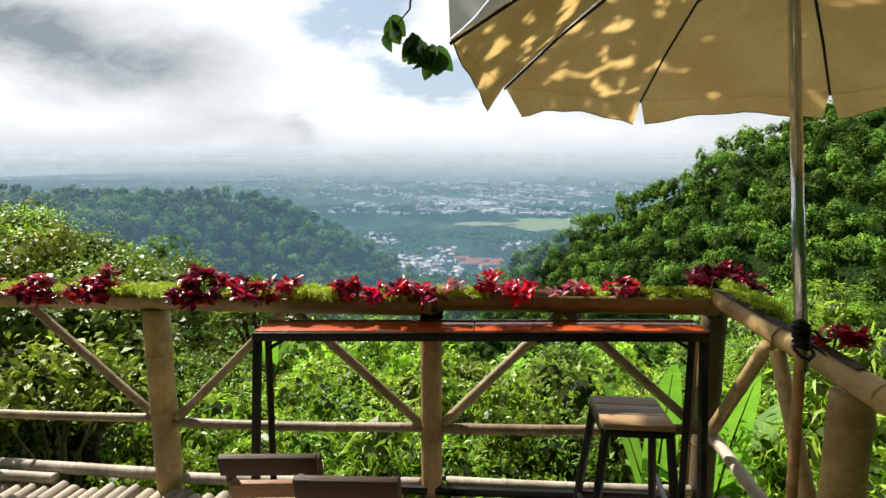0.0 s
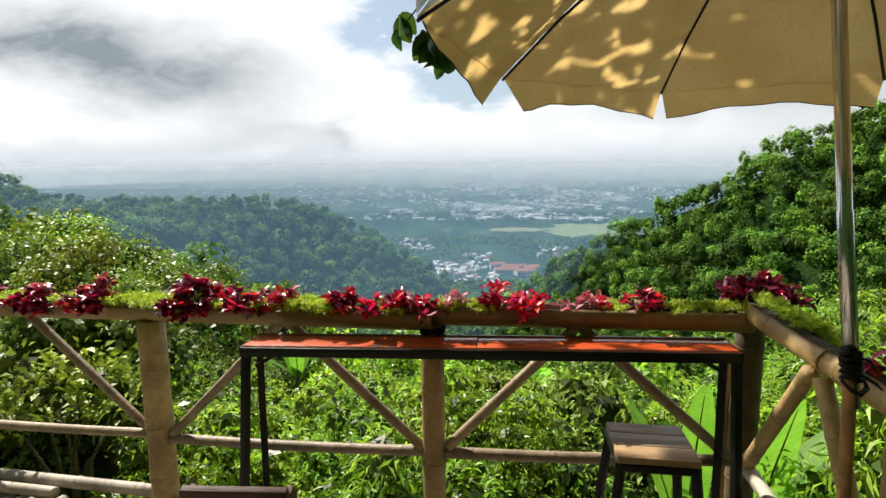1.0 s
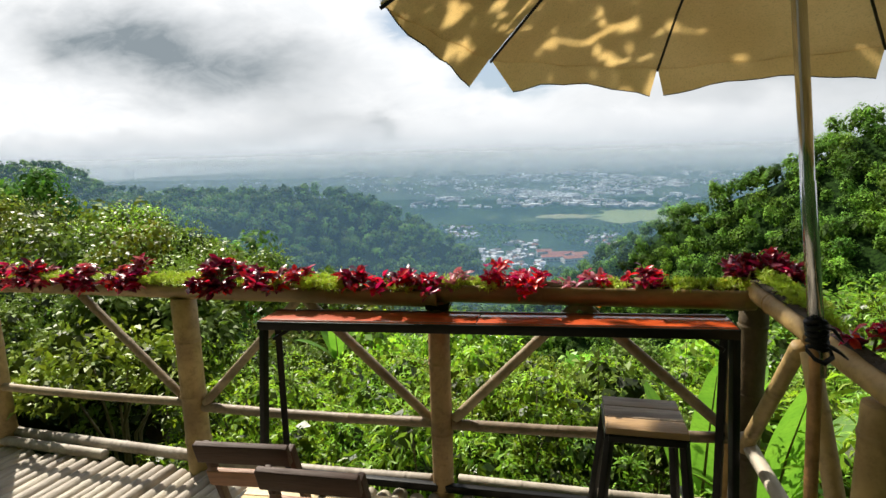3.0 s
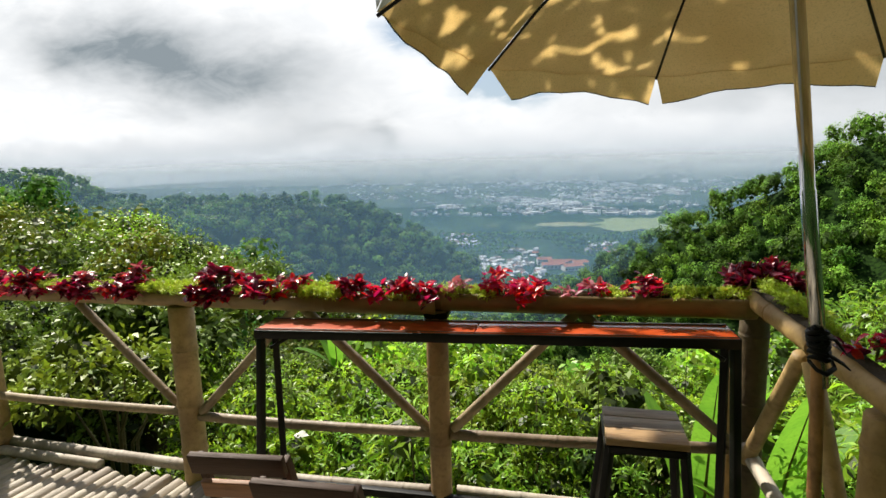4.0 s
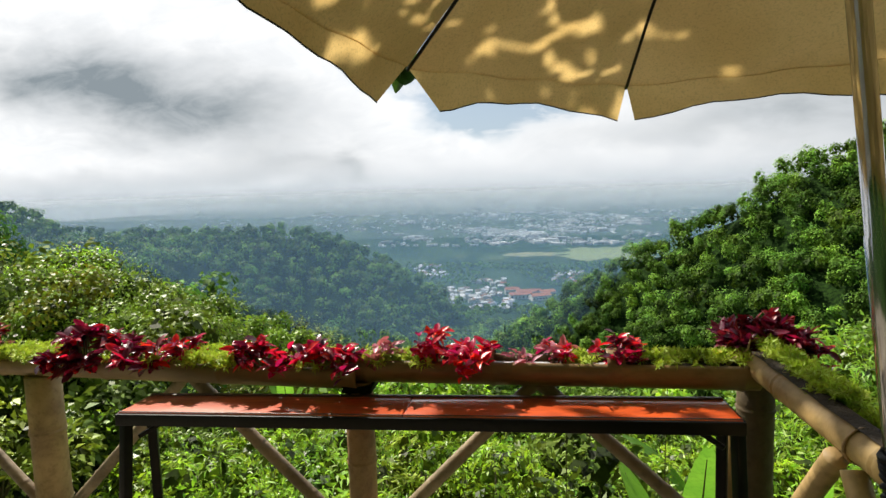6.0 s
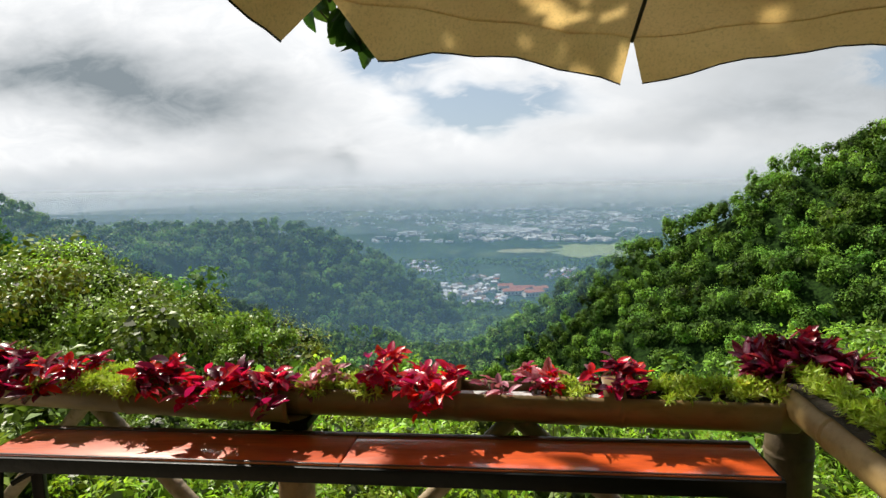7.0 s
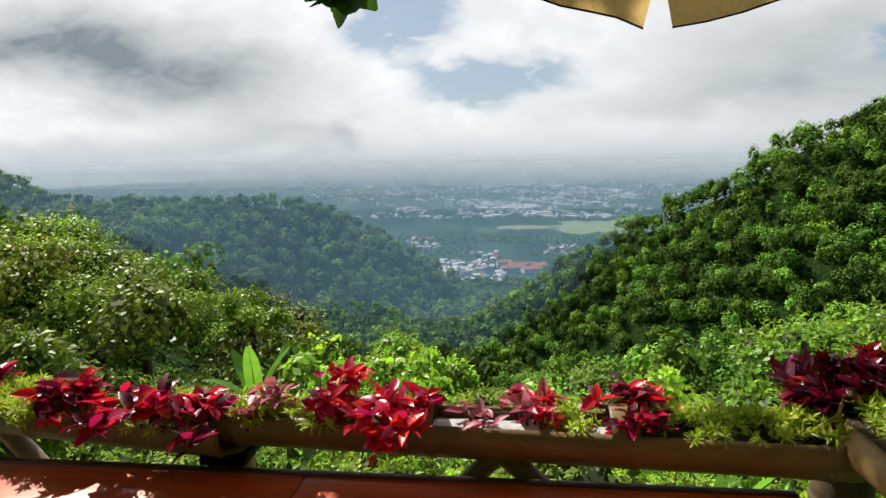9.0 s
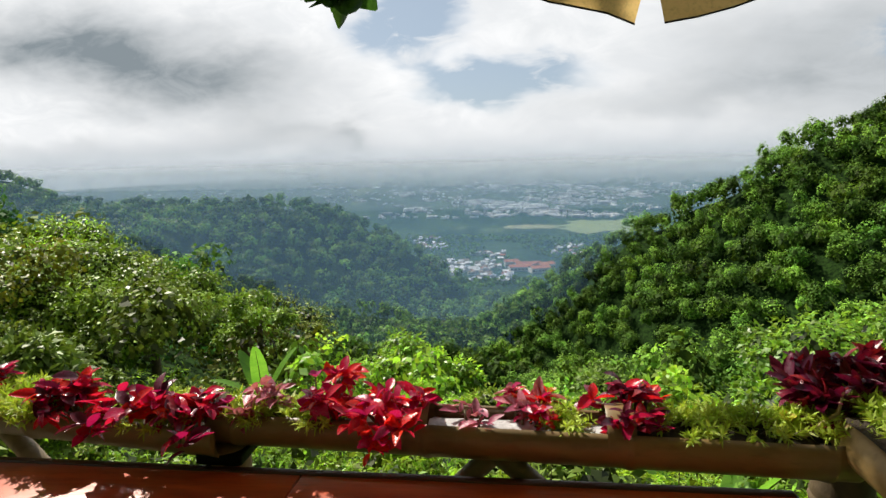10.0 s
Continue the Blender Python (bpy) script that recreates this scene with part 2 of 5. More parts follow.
def ground_material():
    m = bpy.data.materials.new("overgrown_ground")
    m.use_nodes = True
    k = Nodes(m.node_tree)
    p = m.node_tree.nodes["Principled BSDF"]
    co = k.add("ShaderNodeNewGeometry").outputs["Position"]
    # near ground almost black: shade in the gaps between plants put into its colour
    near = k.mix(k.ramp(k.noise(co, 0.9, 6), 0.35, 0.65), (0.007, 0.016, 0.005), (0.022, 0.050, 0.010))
    mp = k.add("ShaderNodeMapping")
    k.put(mp.inputs[0], co)
    mp.inputs["Scale"].default_value = (1.0, 0.45, 1.0)
    far = k.mix(k.ramp(k.noise(mp.outputs[0], 0.006, 6, 0.65), 0.38, 0.62), (0.012, 0.034, 0.024), (0.038, 0.072, 0.036))
    far = k.mix(k.math("MULTIPLY", k.ramp(k.noise(mp.outputs[0], 0.05, 5, 0.7), 0.5, 0.7), 0.6), far, (0.018, 0.04, 0.02))
    far = k.mix(k.ramp(k.noise(mp.outputs[0], 0.0022, 3), 0.60, 0.66), far, (0.085, 0.115, 0.055))
    sep = k.add("ShaderNodeSeparateXYZ")
    k.put(sep.inputs[0], co)
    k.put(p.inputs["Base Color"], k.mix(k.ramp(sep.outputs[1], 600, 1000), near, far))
    p.inputs["Roughness"].default_value = 0.9
    p.inputs["Specular IOR Level"].default_value = 0.02
    bp = k.add("ShaderNodeBump")
    bp.inputs["Strength"].default_value = 0.6
    bp.inputs["Distance"].default_value = 0.1
    k.put(bp.inputs["Height"], k.noise(co, 3.0, 8))
    k.put(p.inputs["Normal"], bp.outputs[0])
    return m


GROUND = ground_material()


def haze_material(name, density, top, col):
    """Thin lit mist: densest low down, gone above its top."""
    m = bpy.data.materials.new(name)
    m.use_nodes = True
    k = Nodes(m.node_tree)
    for n in list(m.node_tree.nodes):
        if n.type == "BSDF_PRINCIPLED":
            m.node_tree.nodes.remove(n)
    sep = k.add("ShaderNodeSeparateXYZ")
    co = k.add("ShaderNodeNewGeometry").outputs["Position"]
    k.put(sep.inputs[0], co)
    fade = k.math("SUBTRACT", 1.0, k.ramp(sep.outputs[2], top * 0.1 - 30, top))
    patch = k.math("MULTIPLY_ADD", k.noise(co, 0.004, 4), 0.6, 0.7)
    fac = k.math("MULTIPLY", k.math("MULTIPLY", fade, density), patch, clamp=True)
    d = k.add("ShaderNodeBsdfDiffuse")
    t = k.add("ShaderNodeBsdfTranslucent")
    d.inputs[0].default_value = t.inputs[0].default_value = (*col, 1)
    both, out = k.add("ShaderNodeMixShader"), k.add("ShaderNodeMixShader")
    k.put(both.inputs[1], d.outputs[0])
    k.put(both.inputs[2], t.outputs[0])
    k.put(out.inputs[0], fac)
    k.put(out.inputs[1], k.add("ShaderNodeBsdfTransparent").outputs[0])
    k.put(out.inputs[2], both.outputs[0])
    k.put(m.node_tree.nodes["Material Output"].inputs[0], out.outputs[0])
    return m

# ---- building helpers ----
def mesh_of(name, bm, mat, smooth=True):
    me = bpy.data.meshes.new(name)
    bm.to_mesh(me)
    bm.free()
    for m in mat if isinstance(mat, (tuple, list)) else (mat,):
        me.materials.append(m)
    if smooth:
        me.polygons.foreach_set("use_smooth", [True] * len(me.polygons))
    return me


def part(name, bm, mat, parent=None, label="", smooth=True):
    """Links a bmesh (or a mesh) as one object under a thing or a part."""
    me = bm if isinstance(bm, bpy.types.Mesh) else mesh_of(name, bm, mat, smooth)
    ob = new(name, me)
    if parent:
        ob.parent = parent
    return tagged(ob, label)


def thing(name, label, category, group="", kind="", at=(0, 0, 0), turn=0):
    ob = new(name)
    ob.empty_display_size = 0.1
    ob.matrix_basis = pose(*at, 0, 0, turn)
    return tagged(ob, label, category, group, kind)


def ring_frame(d):
    d = Vector(d).normalized()
    a = d.cross(Vector((0, 0, 1)) if abs(d.z) < 0.9 else Vector((0, 1, 0))).normalized()
    return a, d.cross(a).normalized()


def tube(points, radii, sides=14, bm=None, cap=True, arc=(0, 2 * math.pi), squash=1.0):
    """A tube along points, one radius a point."""
    bm = bm or bmesh.new()
    pts = [Vector(p) for p in points]
    rows = []
    closed = arc[1] - arc[0] > 6.28
    count = sides if closed else sides + 1
    a, b = ring_frame(pts[-1] - pts[0])
    for i, p in enumerate(pts):
        row = []
        for j in range(count):
            w = arc[0] + (arc[1] - arc[0]) * j / sides
            row.append(bm.verts.new(p + (a * math.cos(w) + b * math.sin(w) * squash) * radii[i]))
        rows.append(row)
    for r0, r1 in zip(rows, rows[1:]):
        for j in range(count if closed else count - 1):
            n = (j + 1) % count
            bm.faces.new((r0[j], r0[n], r1[n], r1[j]))
    if cap and closed:
        bm.faces.new(rows[0][::-1])
        bm.faces.new(rows[-1])
    bmesh.ops.recalc_face_normals(bm, faces=bm.faces)
    return bm


def culm(p0, p1, r0, r1=None, step=0.28, rng=None, bow=0.0, sides=14):
    """A bamboo pole with swollen nodes, a slight bow and unequal joints."""
    rng = rng or random.Random(3)
    r1 = r1 or r0
    p0, p1 = Vector(p0), Vector(p1)
    length = (p1 - p0).length
    marks, s = [], rng.uniform(0.3, 0.9) * step
    while s < length - 0.03:
        marks.append(s)
        s += step * rng.uniform(0.85, 1.15)
    pts, rad = [], []
    side, up = ring_frame(p1 - p0)

    def at(s, k):
        f = s / length
        pts.append(p0.lerp(p1, f) + (side * 0.6 + up) * bow * math.sin(math.pi * f))
        rad.append((r0 + (r1 - r0) * f) * k)
    at(0, 0.96), at(0.004, 1.0)
    for s in marks:
        for d, k in ((-0.02, 0.985), (-0.006, 1.035), (0.0, 1.07), (0.004, 0.975), (0.010, 1.03), (0.025, 0.99)):
            at(s + d, k)
    at(length - 0.004, 1.0), at(length, 0.95)
    return tube(pts, rad, sides)


def slab(a, b, bevel=0.004, bm=None, turn=None):
    """A box from corner a to corner b with rounded edges."""
    own = bmesh.new()
    bmesh.ops.create_cube(own, size=1)
    a, b = Vector(a), Vector(b)
    for v in own.verts:
        v.co = Vector([(p + q) / 2 + (q - p) * c for p, q, c in zip(a, b, v.co)])
    if bevel:
        bmesh.ops.bevel(own, geom=list(own.edges), offset=bevel, segments=2, affect="EDGES", profile=0.6)
    if turn:
        bmesh.ops.transform(own, matrix=turn, verts=own.verts)
    if bm is None:
        return own
    me = bpy.data.meshes.new("join")
    own.to_mesh(me)
    own.free()
    bm.from_mesh(me)
    bpy.data.meshes.remove(me)
    return bm


def beam(p0, p1, w, h=None, bevel=0.003, bm=None):
    """A square bar from p0 to p1."""
    p0, p1 = Vector(p0), Vector(p1)
    m = Matrix.Translation((p0 + p1) / 2) @ (p1 - p0).to_track_quat("Z", "Y").to_matrix().to_4x4()
    n = (p1 - p0).length / 2
    h = h or w
    return slab((-w / 2, -h / 2, -n), (w / 2, h / 2, n), bevel, bm, m)


def quads_mesh(name, verts, mat, tint=None, smooth=False):
    """One mesh from an array (n, 4, 3) of leaf corners; tint: (n, 3) colour factors."""
    n = len(verts)
    me = bpy.data.meshes.new(name)
    me.vertices.add(n * 4)
    me.vertices.foreach_set("co", np.ascontiguousarray(verts, dtype=np.float32).ravel())
    me.loops.add(n * 4)
    me.loops.foreach_set("vertex_index", np.arange(n * 4, dtype=np.int32))
    me.polygons.add(n)
    me.polygons.foreach_set("loop_start", np.arange(0, n * 4, 4, dtype=np.int32))
    me.update(calc_edges=True)
    if tint is not None:
        at = me.attributes.new("tint", "FLOAT_COLOR", "POINT")
        c = np.ones((n, 4, 4), dtype=np.float32)
        c[:, :, :3] = np.asarray(tint)[:, None, :]
        at.data.foreach_set("color", c.ravel())
    me.materials.append(mat)
    return me


def unit(v):
    return v / np.maximum(np.linalg.norm(v, axis=-1, keepdims=True), 1e-9)


def leaves_at(pos, out, size, rng, slim=0.45, droop=0.5, fold=0.12):
    """Pointed leaves (n, 4, 3) growing from pos along out, bent down by droop."""
    n = len(pos)
    tip = unit(out + rng.normal(0, 0.45, (n, 3)) + np.array([0, 0, -droop]))
    side = unit(np.cross(tip, rng.normal(0, 1, (n, 3)) * 0.6 + np.array([0, 0, 1.0])))
    up = np.cross(side, tip)
    size = np.broadcast_to(np.asarray(size, dtype=float), (n,))[:, None] * rng.uniform(0.65, 1.25, (n, 1))
    mid = pos + tip * size * 0.45 + up * size * fold
    return np.stack([pos, mid + side * size * slim * 0.5, pos + tip * size - up * size * fold, mid - side * size * slim * 0.5], axis=1)


def shingles(pos, out, size, rng, slim=0.6, droop=0.8, loose=0.42):
    """Leaves that lie on a clump's skin, tips hanging down."""
    n = len(pos)
    face = unit(out + rng.normal(0, loose, (n, 3)))
    tip = rng.normal(0, 0.7, (n, 3)) + np.array([0, 0, -droop])
    tip = unit(tip - face * np.sum(tip * face, axis=-1, keepdims=True) + 0.25 * face)
    side = unit(np.cross(tip, face))
    size = np.broadcast_to(np.asarray(size, dtype=float), (n,))[:, None] * rng.uniform(0.6, 1.3, (n, 1))
    mid = pos + face * size * 0.10
    return np.stack([pos - tip * size * 0.5, mid + side * size * slim * 0.5, pos + tip * size * 0.5, mid - side * size * slim * 0.5], axis=1)


def domes(centres, radii, count, size, rng, stretch=1.0, droop=0.5, slim=0.5, low=-0.35, lay=False, loose=0.42):
    """Leafy clumps: leaves over the upper shells of rounded clumps."""
    m = len(centres)
    c = np.repeat(centres, count, axis=0)
    r = np.repeat(radii, count)[:, None]
    d = unit(rng.normal(0, 1, (m * count, 3)))
    d[:, 2] = np.where(d[:, 2] < low, -d[:, 2], d[:, 2])
    pos = c + d * r * rng.uniform(0.72, 1.06, (m * count, 1)) * np.array([1, 1, stretch])
    sizes = np.repeat(np.broadcast_to(size, (m,)), count)
    if lay:
        return shingles(pos, d, sizes, rng, slim, droop, loose)
    return leaves_at(pos, d, sizes, rng, slim, droop)


def inner(centres, radii, rng, count, size=0.55, stretch=1.0):
    """Leaves inside each clump, (m * count, 4, 3); callers tint them dark as its shade."""
    m = len(centres)
    d = unit(rng.normal(0, 1, (m * count, 3)))
    r = np.repeat(radii, count)
    pos = np.repeat(centres, count, axis=0) + d * (r * rng.uniform(0.45, 0.72, m * count))[:, None] * np.array([1, 1, stretch])
    return shingles(pos, d, r * size, rng, 0.7, 0.5, 0.3)


def step_between(x, table):
    xs, ys = zip(*table)
    return np.interp(x, xs, ys)

# ---- land ----
# the rise behind y = -5.5 is unseen, added to cut light from behind
FLOOR = ((-120, 95), (-40, 44), (-15, 14), (-8, 3.0), (-5.5, -0.9), (0, -1.3), (3, -2.3), (10, -6.0), (30, -16.5), (100, -51), (220, -98), (400, -122), (600, -150), (1000, -206),
         (1900, -200), (3300, -121), (4900, -16))
LEFT_CREST = ((-1500, 60), (-900, 22), (-584, -4), (-514, -22), (-373, -30), (-304, -29), (-237, -36), (-171, -52), (-106, -75), (-55, -107), (0, -160), (60, -240))
RIGHT_CREST = ((-40, -160), (-5, -88), (30, -66), (47, -51), (73, -29), (95, -14), (113, -1), (132, 11), (167, 29), (260, 70), (420, 100), (900, 120))
RIGHT_LINE = ((0, 330), (47, 330), (73, 300), (95, 280), (113, 260), (167, 250), (300, 240))


def wave(x, y, s):
    return (np.sin(x / s + 1.3) * np.cos(y / s * 1.1 - 0.4) + 0.5 * np.sin(x / s * 2.3 + y / s * 1.7) + 0.3 * np.sin(x / s * 4.1 - y / s * 3.3 + 2)) / 1.8


def land(x, y):
    """Height of the bare ground."""
    x, y = np.asarray(x, float), np.asarray(y, float)
    base = step_between(y, FLOOR)
    fade = np.clip(1 - (y - 120) / 200, 0, 1) * np.clip((y + 6) / 12, 0, 1)
    left = np.clip(-x - 0.12 * np.maximum(y, 0), 0, 160)
    right = np.clip(x, 0, 60)
    base = base + fade * (0.40 * left + 0.12 * right)
    ridge = step_between(x, LEFT_CREST) + 1 - np.where(y < 600, 0.21 * np.abs(600 - y), 0.5 * np.abs(y - 600)) + 10 * wave(x, y, 70) - 4 + 16 * np.clip((560 - y) / 120, 0, 1) * wave(x + 60, y * 0.5, 38)
    yc = step_between(x, RIGHT_LINE)
    cr = step_between(x, RIGHT_CREST)
    hill = cr - 6.5 - np.where(y < yc, 0.45 * np.abs(yc - y), 0.6 * np.abs(y - yc)) + 2.5 * wave(x, y, 22)
    rough = np.clip(np.hypot(x, y) / 40, 0.03, 1) * 1.2 * wave(x, y, 9)
    plain = np.where(y > 700, step_between(y, FLOOR), -1e3)
    return np.maximum(np.maximum(base + rough, plain), np.maximum(ridge, hill))


def build_ground():
    rad = np.concatenate([[0.0], np.geomspace(0.8, 4900, 150)])
    ang = np.linspace(0, 2 * math.pi, 271)[:-1]
    R, A = np.meshgrid(rad, ang, indexing="ij")
    X, Y = 0.5 + R * np.sin(A), -1.0 + R * np.cos(A)
    Z = land(X, Y)
    v = np.stack([X, Y, Z], -1).reshape(-1, 3)
    n = len(ang)
    i, j = np.meshgrid(np.arange(len(rad) - 1), np.arange(n), indexing="ij")
    k = (j + 1) % n
    f = np.stack([i * n + j, i * n + k, (i + 1) * n + k, (i + 1) * n + j], -1).reshape(-1, 4)
    me = bpy.data.meshes.new("ground")
    me.from_pydata(v.tolist(), [], f.tolist())
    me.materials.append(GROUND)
    me.polygons.foreach_set("use_smooth", [True] * len(me.polygons))
    tagged(new("ground", me), "steep overgrown green hillside falling to a wide plain", "ground", kind="structure")


build_ground()


def tint_rows(rng, n, per, lo=0.6, hi=1.35, warm=0.25, patch=None):
    """A colour factor for each plant, repeated over its leaves."""
    b = rng.uniform(lo, hi, n)
    w = rng.normal(0, warm, n)
    c = np.stack([b * (1 + w), b * (1 + 0.25 * w), b * (1 - 0.5 * w)], -1)
    if patch is not None:
        c = c * patch
    return np.repeat(np.clip(c, 0.2, 3), per, axis=0)


def wood_patch(name, label, xs, ys, spacing, clumps, count, leaf, height, crown, seed, keep=None, stretch=1.2, tints=(0.6, 1.35, 0.2), mat=None, lay=True, puff=(0.30, 0.58), loose=0.42, within=(12, 0.6), low=-0.5):
    """Many trees in one mesh over a stretch of the land."""
    rng = np.random.default_rng(seed)
    gx, gy = np.meshgrid(np.arange(xs[0], xs[1], spacing), np.arange(ys[0], ys[1], spacing))
    x = gx.ravel() + rng.uniform(-0.5, 0.5, gx.size) * spacing
    y = gy.ravel() + rng.uniform(-0.5, 0.5, gx.size) * spacing
    if keep is not None:
        m = keep(x, y)
        x, y = x[m], y[m]
    n = len(x)
    h = rng.uniform(height[0], height[1], n) * (1 + 0.25 * wave(x, y, spacing * 4))
    r = rng.uniform(crown[0], crown[1], n)
    z = land(x, y)
    c = np.repeat(np.stack([x, y, z + h * 0.62], -1), clumps, axis=0)
    rr = np.repeat(r, clumps)
    hh = np.repeat(h, clumps)
    off = unit(rng.normal(0, 1, (n * clumps, 3))) * rng.uniform(0.2, 1, (n * clumps, 1))
    off[:, 2] = np.abs(off[:, 2]) * 1.1 - 0.45
    c = c + off * np.stack([rr, rr, hh * 0.38], -1)
    rad = rr * rng.uniform(puff[0], puff[1], n * clumps)
    v = domes(c, rad, count, leaf, rng, stretch, 0.8, 0.62, low, lay, loose)
    t = tint_rows(rng, n, clumps * count, *tints) * np.repeat(rng.uniform(0.55, 1.45, n * clumps), count)[:, None]
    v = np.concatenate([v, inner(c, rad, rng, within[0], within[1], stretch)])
    # inner leaves get 0.36 of the tint: shade inside the crowns, as colour
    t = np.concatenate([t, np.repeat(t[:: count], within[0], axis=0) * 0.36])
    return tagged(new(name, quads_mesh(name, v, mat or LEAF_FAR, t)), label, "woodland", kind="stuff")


def right_keep(x, y):
    yc = step_between(x, RIGHT_LINE)
    return (y < yc + 12) & (land(x, y) > step_between(y, FLOOR) + 1.0) & (x < 0.85 * y + 20) & (y > 70)


def left_keep(x, y):
    return (y < 640) & (x > -1.05 * y - 40) & (x < 0.02 * y + 20)


def build_woods():
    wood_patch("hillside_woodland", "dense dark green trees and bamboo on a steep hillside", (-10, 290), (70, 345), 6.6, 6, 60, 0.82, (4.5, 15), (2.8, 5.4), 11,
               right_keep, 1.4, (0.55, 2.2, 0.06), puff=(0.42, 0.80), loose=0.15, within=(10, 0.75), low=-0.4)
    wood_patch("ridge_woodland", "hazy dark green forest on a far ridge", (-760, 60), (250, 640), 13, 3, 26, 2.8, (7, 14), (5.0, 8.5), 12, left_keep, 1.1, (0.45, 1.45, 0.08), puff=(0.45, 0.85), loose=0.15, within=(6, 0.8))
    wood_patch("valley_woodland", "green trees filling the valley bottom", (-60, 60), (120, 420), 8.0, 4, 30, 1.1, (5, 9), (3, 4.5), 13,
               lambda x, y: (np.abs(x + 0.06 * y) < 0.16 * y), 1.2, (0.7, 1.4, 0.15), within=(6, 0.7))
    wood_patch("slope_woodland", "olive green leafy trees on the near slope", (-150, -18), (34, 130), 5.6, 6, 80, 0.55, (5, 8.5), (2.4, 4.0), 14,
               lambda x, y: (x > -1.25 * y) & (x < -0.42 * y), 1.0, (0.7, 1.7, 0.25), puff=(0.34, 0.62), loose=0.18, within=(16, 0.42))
    # unseen trees at the back, added to keep sky light off the deck
    wood_patch("back_woodland", "unseen dense trees behind the deck, added to block sky light", (-45, 45), (-45, -8.5), 6.0, 4, 14, 2.3, (7, 12), (2.6, 4), 16, None, 1.2)


build_woods()


# ---- the plain: fields, houses ----
def field(name, x0, x1, y0, y1, mat, label):
    bm = bmesh.new()
    rows = []
    rng = random.Random(int(x0))
    for i in range(9):
        y = y0 + (y1 - y0) * i / 8
        row = []
        for j in range(9):
            x = x0 + (x1 - x0) * j / 8 + (0 if 0 < j < 8 else rng.uniform(-0.14, 0.14) * (x1 - x0)) + (y - y0) * 0.15
            yy = y + (0 if 0 < i < 8 else rng.uniform(-0.16, 0.16) * (y1 - y0))
            row.append(bm.verts.new((x, yy, float(land(x, yy)) + 1.2)))
        rows.append(row)
    for a, b in zip(rows, rows[1:]):
        for j in range(8):
            bm.faces.new((a[j], a[j + 1], b[j + 1], b[j]))
    tagged(part(name, bm, mat), label, "field", "fields on the plain", "structure")


FIELD = material("pale_green_field", (0.18, 0.22, 0.085), (0.12, 0.17, 0.065), 0.9, scale=0.01, fine=0.08, bump=0, where="Position")
FIELD_DRY = material("dry_field", (0.22, 0.21, 0.11), (0.14, 0.17, 0.07), 0.9, scale=0.01, fine=0.08, bump=0, where="Position")
field("field", 190, 500, 1720, 2040, FIELD, "pale green open field on the plain")
field("field", 20, 200, 1840, 1950, FIELD_DRY, "dry yellowish field on the plain")
WALL = material("pale_house_wall", (0.62, 0.60, 0.56), rough=0.8, scale=0.3, fine=2, bump=0, rand=0.3)
ROOFS = [material("white_metal_roof", (0.78, 0.78, 0.78), (0.6, 0.6, 0.6), 0.45, scale=0.3, fine=2, bump=0, rand=0.3),
         material("blue_grey_roof", (0.30, 0.34, 0.40), rough=0.5, scale=0.3, fine=2, bump=0, rand=0.4),
         material("rust_red_roof", (0.42, 0.13, 0.075), rough=0.6, scale=0.3, fine=2, bump=0, rand=0.4),
         material("brown_roof", (0.26, 0.19, 0.15), rough=0.7, scale=0.3, fine=2, bump=0, rand=0.4)]
GLASS_DARK = material("dark_window", (0.03, 0.035, 0.04), rough=0.2, scale=1, bump=0)


def gable(w, d, h, rise, over=0.6):
    """Roof of a house, with eaves and thickness."""
    bm = bmesh.new()
    for s in (0, 0.25):
        pts = [(-w / 2 - over, -d / 2 - over, h - 0.3 + s), (w / 2 + over, -d / 2 - over, h - 0.3 + s), (w / 2 + over, 0, h + rise + s), (-w / 2 - over, 0, h + rise + s),
               (-w / 2 - over, d / 2 + over, h - 0.3 + s), (w / 2 + over, d / 2 + over, h - 0.3 + s)]
        v = [bm.verts.new(p) for p in pts]
        bm.faces.new((v[0], v[1], v[2], v[3]))
        bm.faces.new((v[3], v[2], v[5], v[4]))
    return bm


def house_kind(w, d, h, rise, roof):
    house = thing("house", "small distant house with a pitched roof among trees", "house", "houses in the valley town")
    bm = slab((-w / 2, -d / 2, -3), (w / 2, d / 2, h), 0)
    for s in (-1, 1):
        f = [bm.verts.new((s * w / 2, -d / 2, h)), bm.verts.new((s * w / 2, d / 2, h)), bm.verts.new((s * w / 2, 0, h + rise))]
        bm.faces.new(f)
    part("wall", bm, WALL, house, smooth=False)
    part("roof", gable(w, d, h, rise), roof, house, smooth=False)
    for i in range(max(2, int(w / 4))):
        x = -w / 2 + (i + 0.5) * w / max(2, int(w / 4))
        part("window", slab((x - 0.7, -d / 2 - 0.08, h * 0.4), (x + 0.7, -d / 2 + 0.05, h * 0.75), 0), GLASS_DARK, house, smooth=False)
    return house


